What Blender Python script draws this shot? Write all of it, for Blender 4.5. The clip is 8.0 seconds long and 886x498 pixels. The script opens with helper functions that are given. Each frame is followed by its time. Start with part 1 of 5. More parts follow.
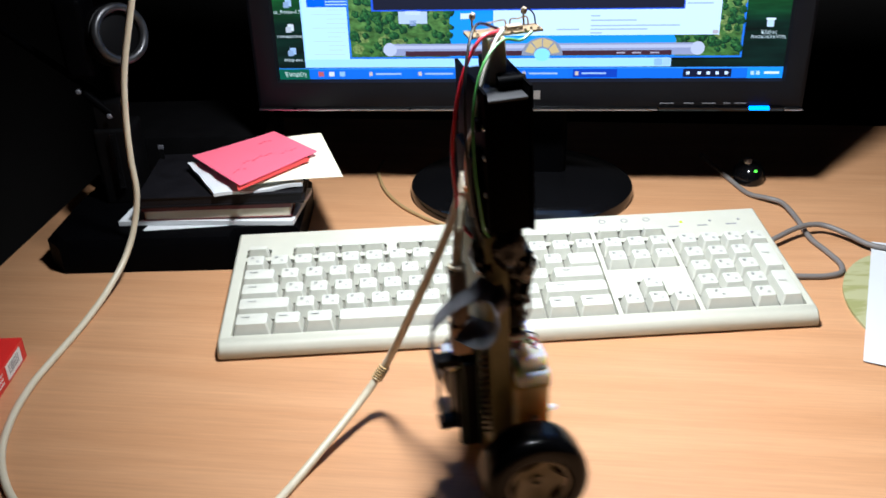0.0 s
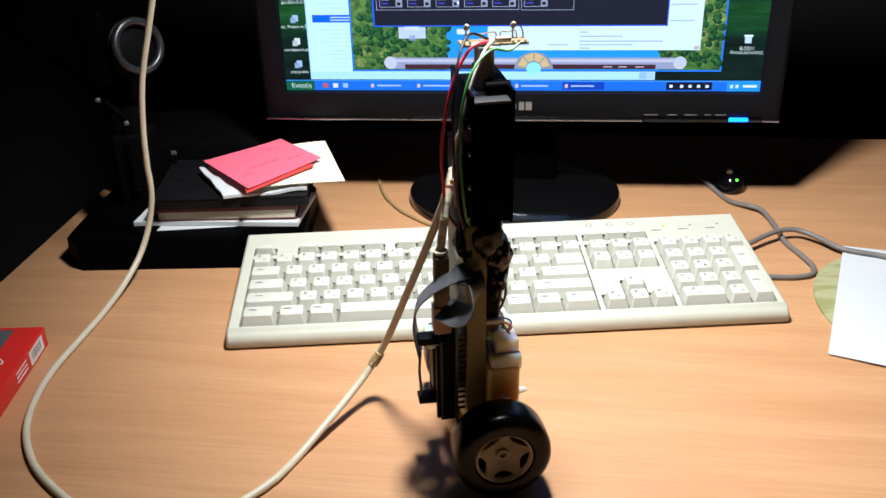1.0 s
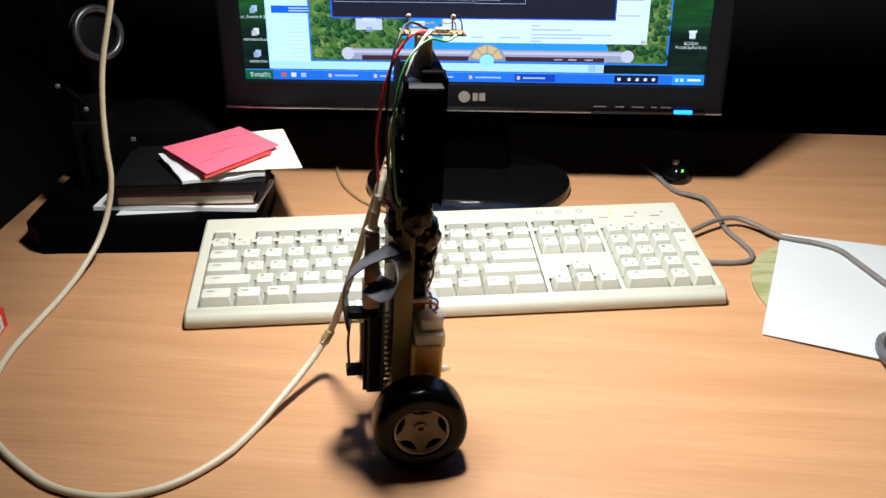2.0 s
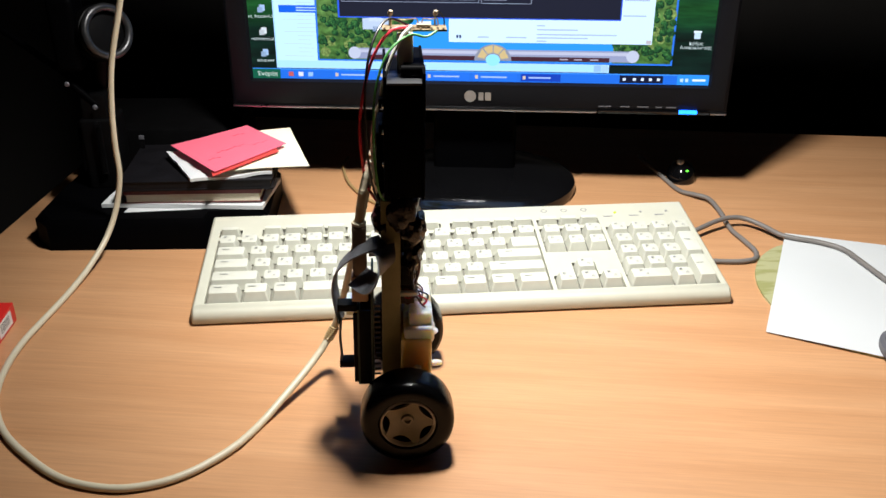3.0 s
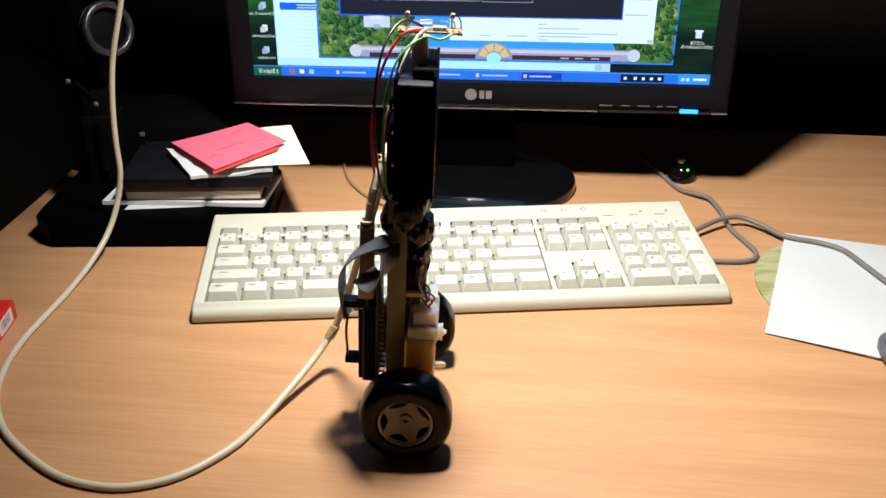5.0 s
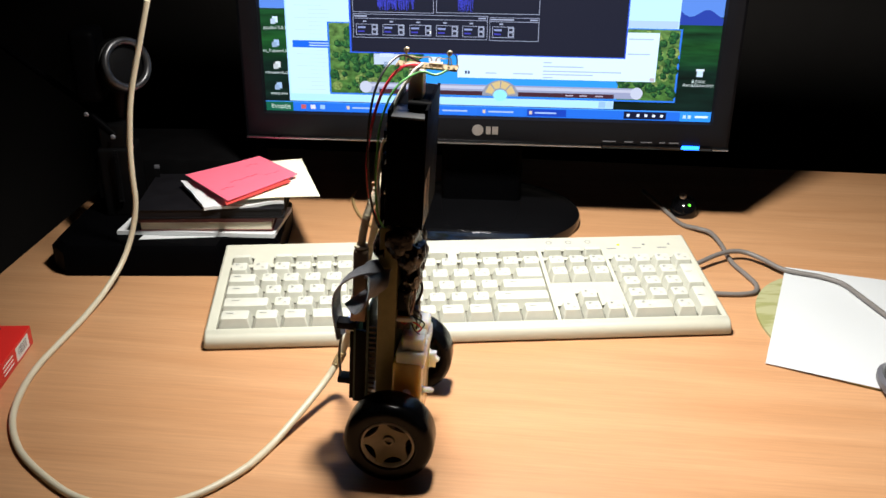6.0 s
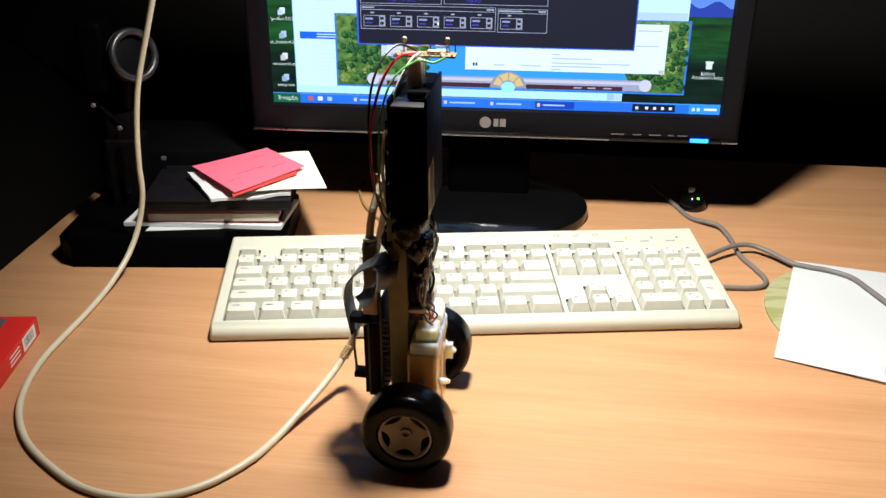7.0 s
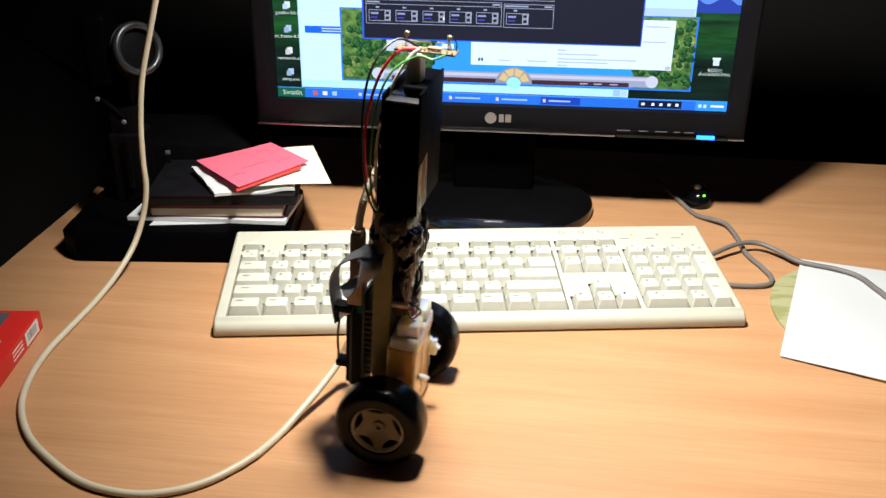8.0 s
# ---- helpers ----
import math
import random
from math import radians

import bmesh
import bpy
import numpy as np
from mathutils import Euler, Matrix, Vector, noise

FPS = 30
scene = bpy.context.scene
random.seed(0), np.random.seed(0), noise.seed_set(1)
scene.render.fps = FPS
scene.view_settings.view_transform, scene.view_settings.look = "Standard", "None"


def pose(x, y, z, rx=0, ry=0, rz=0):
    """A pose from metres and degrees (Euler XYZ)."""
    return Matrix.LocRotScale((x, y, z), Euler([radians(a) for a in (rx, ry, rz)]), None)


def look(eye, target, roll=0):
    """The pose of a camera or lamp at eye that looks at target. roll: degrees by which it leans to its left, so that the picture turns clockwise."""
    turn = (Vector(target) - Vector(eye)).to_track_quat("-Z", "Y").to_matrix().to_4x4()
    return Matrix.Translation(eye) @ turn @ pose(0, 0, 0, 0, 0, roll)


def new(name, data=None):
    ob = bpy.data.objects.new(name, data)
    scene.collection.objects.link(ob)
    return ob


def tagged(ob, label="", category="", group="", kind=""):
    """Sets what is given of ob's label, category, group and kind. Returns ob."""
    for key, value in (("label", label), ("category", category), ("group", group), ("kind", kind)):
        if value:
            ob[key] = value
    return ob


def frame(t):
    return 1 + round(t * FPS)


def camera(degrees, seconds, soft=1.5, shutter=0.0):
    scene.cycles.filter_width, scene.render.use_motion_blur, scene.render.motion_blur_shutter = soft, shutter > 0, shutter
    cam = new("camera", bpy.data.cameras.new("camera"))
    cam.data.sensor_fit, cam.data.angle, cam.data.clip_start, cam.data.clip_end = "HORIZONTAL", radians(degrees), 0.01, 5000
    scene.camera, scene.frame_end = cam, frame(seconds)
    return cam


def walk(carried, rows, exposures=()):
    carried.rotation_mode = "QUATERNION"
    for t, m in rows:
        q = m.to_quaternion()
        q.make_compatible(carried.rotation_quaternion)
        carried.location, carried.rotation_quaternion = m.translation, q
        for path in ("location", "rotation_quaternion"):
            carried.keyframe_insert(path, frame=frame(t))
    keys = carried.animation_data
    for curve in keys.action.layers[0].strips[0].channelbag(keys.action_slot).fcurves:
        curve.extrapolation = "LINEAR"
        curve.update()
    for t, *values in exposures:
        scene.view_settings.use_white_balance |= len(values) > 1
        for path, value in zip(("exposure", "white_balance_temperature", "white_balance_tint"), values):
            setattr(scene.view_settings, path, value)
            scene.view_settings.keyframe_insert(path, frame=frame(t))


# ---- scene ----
cam = camera(50.73, 8.0, shutter=0.5)
PATH = [
    (0, (0.1300, -0.5820, 0.3890), (0.2110, 1.1790, -0.5560), -1.80),
    (0.5, (0.1310, -0.6020, 0.3840), (0.2460, 1.1530, -0.5690), -0.80),
    (1, (0.1350, -0.6330, 0.3990), (0.2090, 1.1450, -0.5130), -1.50),
    (1.5, (0.1360, -0.6580, 0.4010), (0.2650, 1.1190, -0.5090), -0.80),
    (1.7, (0.1423, -0.6591, 0.4019), (0.2927, 1.1091, -0.5206), -0.11),
    (2.8, (0.1397, -0.6689, 0.4011), (0.2903, 1.1059, -0.5084), 0.01),
    (3, (0.1400, -0.6680, 0.3990), (0.2830, 1.1060, -0.5130), -0.00),
    (3.5, (0.1400, -0.6640, 0.3980), (0.2860, 1.1020, -0.5290), 0.30),
    (4, (0.1380, -0.6650, 0.3980), (0.2930, 1.1020, -0.5260), 0.60),
    (4.5, (0.1390, -0.6630, 0.3990), (0.2930, 1.1000, -0.5320), 0.50),
    (4.7, (0.1400, -0.6633, 0.4009), (0.2880, 1.0996, -0.5311), 0.39),
    (5.8, (0.1440, -0.6837, 0.4091), (0.2710, 1.1154, -0.4549), 0.11),
    (6, (0.1370, -0.6860, 0.4060), (0.2710, 1.1190, -0.4450), 0.50),
    (6.5, (0.1340, -0.6850, 0.4040), (0.2580, 1.1200, -0.4480), 0.50),
    (7, (0.1370, -0.6840, 0.4030), (0.2560, 1.1170, -0.4590), 0.50),
    (7.5, (0.1350, -0.6800, 0.4030), (0.2570, 1.1160, -0.4680), 0.70),
    (8, (0.1370, -0.6800, 0.4030), (0.2470, 1.1160, -0.4700), 0.70),
]
walk(cam, [(t, look(eye, target, roll)) for t, eye, target, roll in PATH],
     [(0.0, 0.06, 5600, 10), (0.5, 0.06, 5720, 10), (1.5, 0.06, 5980, 10), (3.0, 0.06, 6220, 10), (4.5, 0.06, 6260, 10), (6.0, 0.13, 6350, 10), (8.0, 0.18, 6400, 10)])

# ---- light ----
world = bpy.data.worlds.new("night_room")
scene.world = world
world.use_nodes = True
world.node_tree.nodes["Background"].inputs[0].default_value = (0.022, 0.022, 0.027, 1)
world.node_tree.nodes["Background"].inputs[1].default_value = 1.0

LAMP = Vector((0.195, -0.058, 0.60))
bulb_light = bpy.data.lights.new("desk_lamp_light", "SPOT")
bulb_light.energy = 32.3
bulb_light.color = (1.0, 0.955, 0.865)
bulb_light.spot_size = radians(141)
bulb_light.spot_blend = 0.9
bulb_light.shadow_soft_size = 0.040
bulb = new("desk_lamp_light", bulb_light)
bulb.matrix_world = look(LAMP, (0.420, 0.145, 0.0))


# ---- materials ----
def mat(name, color, rough=0.5, metal=0.0, vary=0.06, scale=40.0, bump=0.0, bump_scale=300.0, spec=0.5,
        coat=0.0, emit=None, power=0.0, sss=0.0, trans=0.0, stretch=(1, 1, 1), piece=0.0):
    m = bpy.data.materials.new(name)
    m.use_nodes = True
    nt = m.node_tree
    b = nt.nodes["Principled BSDF"]
    b.inputs["Roughness"].default_value = rough
    b.inputs["Metallic"].default_value = metal
    b.inputs["Specular IOR Level"].default_value = spec
    b.inputs["Coat Weight"].default_value = coat
    b.inputs["Transmission Weight"].default_value = trans
    b.inputs["Subsurface Weight"].default_value = sss
    b.inputs["Subsurface Radius"].default_value = (0.006, 0.004, 0.002)
    b.inputs["Subsurface Scale"].default_value = 1.0
    b.inputs["Base Color"].default_value = (*color, 1)
    if emit:
        b.inputs["Emission Color"].default_value = (*emit, 1)
        b.inputs["Emission Strength"].default_value = power
    tc = nt.nodes.new("ShaderNodeTexCoord")
    mp = nt.nodes.new("ShaderNodeMapping")
    mp.inputs["Scale"].default_value = stretch
    nt.links.new(tc.outputs["Object"], mp.inputs[0])
    if vary > 0:
        n1 = nt.nodes.new("ShaderNodeTexNoise")
        n1.inputs["Scale"].default_value = scale
        n1.inputs["Detail"].default_value = 5
        nt.links.new(mp.outputs[0], n1.inputs["Vector"])
        ramp = nt.nodes.new("ShaderNodeMapRange")
        ramp.inputs["From Min"].default_value, ramp.inputs["From Max"].default_value = 0.3, 0.7
        ramp.inputs["To Min"].default_value, ramp.inputs["To Max"].default_value = 1 - vary, 1 + vary
        nt.links.new(n1.outputs["Fac"], ramp.inputs["Value"])
        hsv = nt.nodes.new("ShaderNodeHueSaturation")
        hsv.inputs["Color"].default_value = (*color, 1)
        value = ramp.outputs[0]
        if piece > 0:
            info = nt.nodes.new("ShaderNodeObjectInfo")
            pr = nt.nodes.new("ShaderNodeMapRange")
            pr.inputs["To Min"].default_value, pr.inputs["To Max"].default_value = 1 - piece, 1 + piece
            nt.links.new(info.outputs["Random"], pr.inputs["Value"])
            mul = nt.nodes.new("ShaderNodeMath")
            mul.operation = "MULTIPLY"
            nt.links.new(value, mul.inputs[0])
            nt.links.new(pr.outputs[0], mul.inputs[1])
            value = mul.outputs[0]
        nt.links.new(value, hsv.inputs["Value"])
        nt.links.new(hsv.outputs[0], b.inputs["Base Color"])
        rr = nt.nodes.new("ShaderNodeMapRange")
        rr.inputs["To Min"].default_value, rr.inputs["To Max"].default_value = max(0, rough - 0.08), min(1, rough + 0.08)
        nt.links.new(n1.outputs["Fac"], rr.inputs["Value"])
        nt.links.new(rr.outputs[0], b.inputs["Roughness"])
    if bump > 0:
        n2 = nt.nodes.new("ShaderNodeTexNoise")
        n2.inputs["Scale"].default_value = bump_scale
        n2.inputs["Detail"].default_value = 4
        nt.links.new(mp.outputs[0], n2.inputs["Vector"])
        bp = nt.nodes.new("ShaderNodeBump")
        bp.inputs["Strength"].default_value = bump
        bp.inputs["Distance"].default_value = 0.001
        nt.links.new(n2.outputs["Fac"], bp.inputs["Height"])
        nt.links.new(bp.outputs[0], b.inputs["Normal"])
    return m


def wood_laminate():
    m = bpy.data.materials.new("beech_laminate")
    m.use_nodes = True
    nt = m.node_tree
    b = nt.nodes["Principled BSDF"]
    b.inputs["Roughness"].default_value = 0.42
    b.inputs["Specular IOR Level"].default_value = 0.4
    tc = nt.nodes.new("ShaderNodeTexCoord")

    def grain(sx, sy, scale, detail, dist):
        mp = nt.nodes.new("ShaderNodeMapping")
        mp.inputs["Scale"].default_value = (sx, sy, 1)
        nt.links.new(tc.outputs["Object"], mp.inputs[0])
        n = nt.nodes.new("ShaderNodeTexNoise")
        n.inputs["Scale"].default_value = scale
        n.inputs["Detail"].default_value = detail
        n.inputs["Distortion"].default_value = dist
        nt.links.new(mp.outputs[0], n.inputs["Vector"])
        return n.outputs["Fac"]

    wide = grain(1.2, 14, 3.0, 4, 0.6)
    fine = grain(4, 160, 2.6, 6, 0.2)
    fleck = grain(30, 600, 1.6, 3, 0.0)
    r1 = nt.nodes.new("ShaderNodeValToRGB")
    r1.color_ramp.elements[0].position, r1.color_ramp.elements[0].color = 0.22, (0.497, 0.252, 0.117, 1)
    r1.color_ramp.elements[1].position, r1.color_ramp.elements[1].color = 0.76, (0.608, 0.334, 0.170, 1)
    nt.links.new(wide, r1.inputs[0])

    def multiply(a, fac, lo, hi):
        mr = nt.nodes.new("ShaderNodeMapRange")
        mr.inputs["From Min"].default_value, mr.inputs["From Max"].default_value = 0.3, 0.7
        mr.inputs["To Min"].default_value, mr.inputs["To Max"].default_value = lo, hi
        nt.links.new(fac, mr.inputs["Value"])
        mx = nt.nodes.new("ShaderNodeMix")
        mx.data_type, mx.blend_type = "RGBA", "MULTIPLY"
        mx.inputs["Factor"].default_value = 1.0
        nt.links.new(a, mx.inputs["A"])
        nt.links.new(mr.outputs[0], mx.inputs["B"])
        return mx.outputs["Result"]

    col = multiply(r1.outputs[0], fine, 0.915, 1.04)
    col = multiply(col, fleck, 0.95, 1.03)
    nt.links.new(col, b.inputs["Base Color"])
    bp = nt.nodes.new("ShaderNodeBump")
    bp.inputs["Strength"].default_value, bp.inputs["Distance"].default_value = 0.12, 0.0006
    nt.links.new(fine, bp.inputs["Height"])
    nt.links.new(bp.outputs[0], b.inputs["Normal"])
    return m


def display_picture(name, stops, stretch, scale, power, low, high):
    """A lit picture: colours up the display by height, broken by fine noise."""
    m = bpy.data.materials.new(name)
    m.use_nodes = True
    nt = m.node_tree
    b = nt.nodes["Principled BSDF"]
    b.inputs["Base Color"].default_value = (0.003, 0.003, 0.004, 1)
    b.inputs["Specular IOR Level"].default_value = 0.05
    b.inputs["Emission Strength"].default_value = power
    tc = nt.nodes.new("ShaderNodeTexCoord")
    mp = nt.nodes.new("ShaderNodeMapping")
    mp.inputs["Scale"].default_value = stretch
    nt.links.new(tc.outputs["Object"], mp.inputs[0])
    n = nt.nodes.new("ShaderNodeTexNoise")
    n.inputs["Scale"].default_value, n.inputs["Detail"].default_value = scale, 6
    nt.links.new(mp.outputs[0], n.inputs["Vector"])
    xyz = nt.nodes.new("ShaderNodeSeparateXYZ")
    nt.links.new(tc.outputs["Object"], xyz.inputs[0])
    up = nt.nodes.new("ShaderNodeMapRange")
    up.inputs["From Min"].default_value, up.inputs["From Max"].default_value = low, high
    nt.links.new(xyz.outputs["Z"], up.inputs["Value"])
    ramp = nt.nodes.new("ShaderNodeValToRGB")
    for k, (at, c) in enumerate(stops):
        e = ramp.color_ramp.elements[k] if k < 2 else ramp.color_ramp.elements.new(at)
        e.position, e.color = at, (*c, 1)
    nt.links.new(up.outputs[0], ramp.inputs[0])
    mr = nt.nodes.new("ShaderNodeMapRange")
    mr.inputs["From Min"].default_value, mr.inputs["From Max"].default_value = 0.3, 0.7
    mr.inputs["To Min"].default_value, mr.inputs["To Max"].default_value = 0.35, 1.65
    nt.links.new(n.outputs["Fac"], mr.inputs["Value"])
    mx = nt.nodes.new("ShaderNodeMix")
    mx.data_type, mx.blend_type = "RGBA", "MULTIPLY"
    mx.inputs["Factor"].default_value = 1.0
    nt.links.new(ramp.outputs[0], mx.inputs["A"])
    nt.links.new(mr.outputs[0], mx.inputs["B"])
    nt.links.new(mx.outputs["Result"], b.inputs["Emission Color"])
    return m


def glow(name, color, power=1.0):
    """A part of the lit display or a lamp's indicator."""
    m = bpy.data.materials.new(name)
    m.use_nodes = True
    b = m.node_tree.nodes["Principled BSDF"]
    b.inputs["Base Color"].default_value = (0.003, 0.003, 0.004, 1)
    b.inputs["Roughness"].default_value = 0.5
    b.inputs["Specular IOR Level"].default_value = 0.05
    b.inputs["Emission Color"].default_value = (*color, 1)
    b.inputs["Emission Strength"].default_value = power
    return m


WOOD = wood_laminate()
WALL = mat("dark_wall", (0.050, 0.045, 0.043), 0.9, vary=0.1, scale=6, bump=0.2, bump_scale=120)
FLOOR = mat("floor_dark_wood", (0.12, 0.07, 0.04), 0.6, vary=0.2, scale=8)
CREAM = mat("cream_plastic", (0.54, 0.535, 0.445), 0.45, vary=0.03, scale=60, bump=0.12, bump_scale=1500)
KEYCAP = mat("keycap_plastic", (0.58, 0.58, 0.505), 0.42, vary=0.025, scale=150, bump=0.06, bump_scale=2000, piece=0.035)
# grey beige, darkened so the colour holds the shade in the key gaps
SHADED_WELL = mat("shaded_key_well_plastic", (0.20, 0.195, 0.16), 0.6, vary=0.05, scale=100)
LEGEND = mat("legend_print", (0.30, 0.30, 0.29), 0.6, vary=0.0)
BLACK = mat("black_plastic", (0.0030, 0.0029, 0.0032), 0.45, spec=0.08, vary=0.15, scale=60, bump=0.1, bump_scale=900)
BEZEL = mat("monitor_bezel_plastic", (0.0050, 0.0053, 0.0072), 0.4, spec=0.10, vary=0.08, scale=40, bump=0.08, bump_scale=1800)
GLOSS = mat("gloss_black_plastic", (0.003, 0.003, 0.0035), 0.11, spec=0.45, vary=0.1, scale=20)
RUBBER = mat("tyre_rubber", (0.0018, 0.0018, 0.0022), 0.2, spec=0.14, vary=0.2, scale=120, bump=0.15, bump_scale=500)
RIM = mat("rim_cream_plastic", (0.18, 0.16, 0.105), 0.35, vary=0.1, scale=150)
RIMRING = mat("rim_bright_ring", (0.50, 0.48, 0.42), 0.3, vary=0.04, scale=150)
PLY = mat("olive_board", (0.21, 0.195, 0.088), 0.55, vary=0.16, scale=90, bump=0.2, bump_scale=600)
AMBER = mat("amber_plastic", (0.60, 0.46, 0.21), 0.2, vary=0.08, scale=90, coat=0.3, sss=1.0)
WHITE = mat("white_plastic", (0.80, 0.79, 0.73), 0.28, vary=0.04, scale=90, sss=1.0)
for m in (AMBER, WHITE):
    m.node_tree.nodes["Principled BSDF"].inputs["Subsurface Radius"].default_value = (0.020, 0.015, 0.007)
PYLON = mat("milky_plastic", (0.60, 0.59, 0.55), 0.45, vary=0.06, scale=120, sss=0.6)
HEAD = mat("beige_sensor", (0.30, 0.24, 0.17), 0.5, vary=0.2, scale=300)
TAPE = mat("black_tape", (0.014, 0.012, 0.012), 0.26, vary=0.2, scale=150, bump=0.5, bump_scale=350)
WRAP = mat("pale_wire_wrap", (0.50, 0.36, 0.18), 0.4, vary=0.1, scale=300)
MATTE = mat("matte_black_plastic", (0.0012, 0.0012, 0.0015), 0.5, spec=0.015, vary=0.1, scale=60)
BRONZE = mat("dark_bronze_pin", (0.05, 0.035, 0.02), 0.4, 0.6, vary=0.1, scale=200)
PCB = mat("green_circuit_board", (0.02, 0.05, 0.035), 0.4, vary=0.2, scale=200)
SENSOR = mat("cream_circuit_board", (0.21, 0.15, 0.08), 0.45, vary=0.15, scale=220)
COPPER = mat("copper_metal", (0.75, 0.42, 0.2), 0.35, 0.9, vary=0.1, scale=200)
GOLD = mat("solder_gold", (0.44, 0.36, 0.24), 0.34, 0.9, vary=0.1, scale=300)
STEEL = mat("bright_steel", (0.62, 0.62, 0.62), 0.28, 1.0, vary=0.05, scale=100)
RED_WIRE = mat("red_wire", (0.72, 0.025, 0.05), 0.4, vary=0.05)
BLACK_WIRE = mat("black_wire", (0.006, 0.006, 0.007), 0.4, vary=0.05)
GREEN_WIRE = mat("green_wire", (0.08, 0.30, 0.07), 0.4, vary=0.05)
WHITE_WIRE = mat("white_wire", (0.72, 0.70, 0.62), 0.4, vary=0.05)
BROWN_WIRE = mat("brown_wire", (0.10, 0.035, 0.02), 0.45, vary=0.05)
RIBBON = mat("grey_ribbon", (0.14, 0.145, 0.165), 0.45, vary=0.1, scale=40, bump=0.6, bump_scale=500, stretch=(1, 6, 1))
USB = mat("ivory_cable", (0.60, 0.54, 0.40), 0.42, vary=0.05, scale=50, bump=0.05)
USB_PLUG = mat("tan_plug", (0.11, 0.07, 0.042), 0.5, vary=0.1, scale=120)
TAN_CABLE = mat("tan_cord", (0.34, 0.23, 0.10), 0.5, vary=0.06)
GREY_CABLE = mat("grey_cable", (0.17, 0.155, 0.145), 0.5, vary=0.06, scale=60)
PAPER = mat("white_paper", (0.60, 0.62, 0.635), 0.85, vary=0.02, scale=12, bump=0.05, bump_scale=80)
CREAM_PAPER = mat("cream_paper", (0.80, 0.76, 0.60), 0.85, vary=0.03, scale=14, bump=0.05, bump_scale=80)
PINK = mat("pink_paper", (0.80, 0.13, 0.20), 0.8, vary=0.04, scale=20, bump=0.05, bump_scale=80)
INK = mat("pink_ink", (0.66, 0.085, 0.15), 0.8, vary=0.0)
MAROON = mat("maroon_cover", (0.13, 0.025, 0.028), 0.5, vary=0.1, scale=60, bump=0.1)
LEATHER = mat("black_leather_cover", (0.006, 0.0055, 0.007), 0.5, spec=0.2, vary=0.2, scale=80, bump=0.3, bump_scale=400)
PAGES = mat("book_pages", (0.70, 0.64, 0.50), 0.8, vary=0.12, scale=20, stretch=(1, 1, 60))
RED_CARD = mat("red_card", (0.66, 0.025, 0.02), 0.4, vary=0.04, scale=40)
GREY_CARD = mat("grey_card", (0.10, 0.10, 0.115), 0.45, vary=0.05, scale=40)
LABEL = mat("label_white", (0.78, 0.76, 0.72), 0.6, vary=0.03)
SILVER = mat("brushed_silver", (0.42, 0.42, 0.44), 0.35, 0.9, vary=0.08, scale=120)
TRIM = mat("polished_trim", (0.36, 0.36, 0.38), 0.30, 1.0, vary=0.05, scale=120)
CAPTION = mat("dim_caption_print", (0.10, 0.10, 0.11), 0.5, vary=0.0)
PRINT = mat("grey_print", (0.24, 0.24, 0.25), 0.5, vary=0.0)


def camo():
    m = mat("camouflage_cloth", (0.30, 0.33, 0.15), 0.85, vary=0.1, scale=300, bump=0.3, bump_scale=1200)
    nt = m.node_tree
    b = nt.nodes["Principled BSDF"]
    tc = nt.nodes.new("ShaderNodeTexCoord")
    n = nt.nodes.new("ShaderNodeTexNoise")
    n.inputs["Scale"].default_value, n.inputs["Detail"].default_value = 55, 3
    mp = nt.nodes.new("ShaderNodeMapping")
    mp.inputs["Scale"].default_value = (0.35, 1.5, 1)
    mp.inputs["Rotation"].default_value = (0, 0, 0.5)
    nt.links.new(tc.outputs["Object"], mp.inputs[0])
    nt.links.new(mp.outputs[0], n.inputs["Vector"])
    r = nt.nodes.new("ShaderNodeValToRGB")
    r.color_ramp.interpolation = "EASE"
    r.color_ramp.elements[0].color = (0.20, 0.18, 0.07, 1)
    r.color_ramp.elements[1].position, r.color_ramp.elements[1].color = 0.42, (0.28, 0.285, 0.11, 1)
    e = r.color_ramp.elements.new(0.52)
    e.color = (0.38, 0.375, 0.20, 1)
    nt.links.new(n.outputs["Fac"], r.inputs[0])
    nt.links.new(r.outputs[0], b.inputs["Base Color"])
    return m


CAMO = camo()


def worn_label():
    m = mat("worn_label", (0.40, 0.30, 0.19), 0.3, vary=0.2, scale=200, bump=0.3, bump_scale=300)
    nt = m.node_tree
    b = nt.nodes["Principled BSDF"]
    tc = nt.nodes.new("ShaderNodeTexCoord")
    mp = nt.nodes.new("ShaderNodeMapping")
    mp.inputs["Rotation"].default_value = (0.5, 0, 0)
    mp.inputs["Scale"].default_value = (1, 1.6, 0.8)
    nt.links.new(tc.outputs["Object"], mp.inputs[0])
    n = nt.nodes.new("ShaderNodeTexNoise")
    n.inputs["Scale"].default_value, n.inputs["Detail"].default_value = 150, 3
    nt.links.new(mp.outputs[0], n.inputs["Vector"])
    r = nt.nodes.new("ShaderNodeValToRGB")
    r.color_ramp.elements[0].position, r.color_ramp.elements[0].color = 0.53, (0.006, 0.006, 0.007, 1)
    r.color_ramp.elements[1].position, r.color_ramp.elements[1].color = 0.57, (0.50, 0.38, 0.25, 1)
    nt.links.new(n.outputs["Fac"], r.inputs[0])
    nt.links.new(r.outputs[0], b.inputs["Base Color"])
    return m


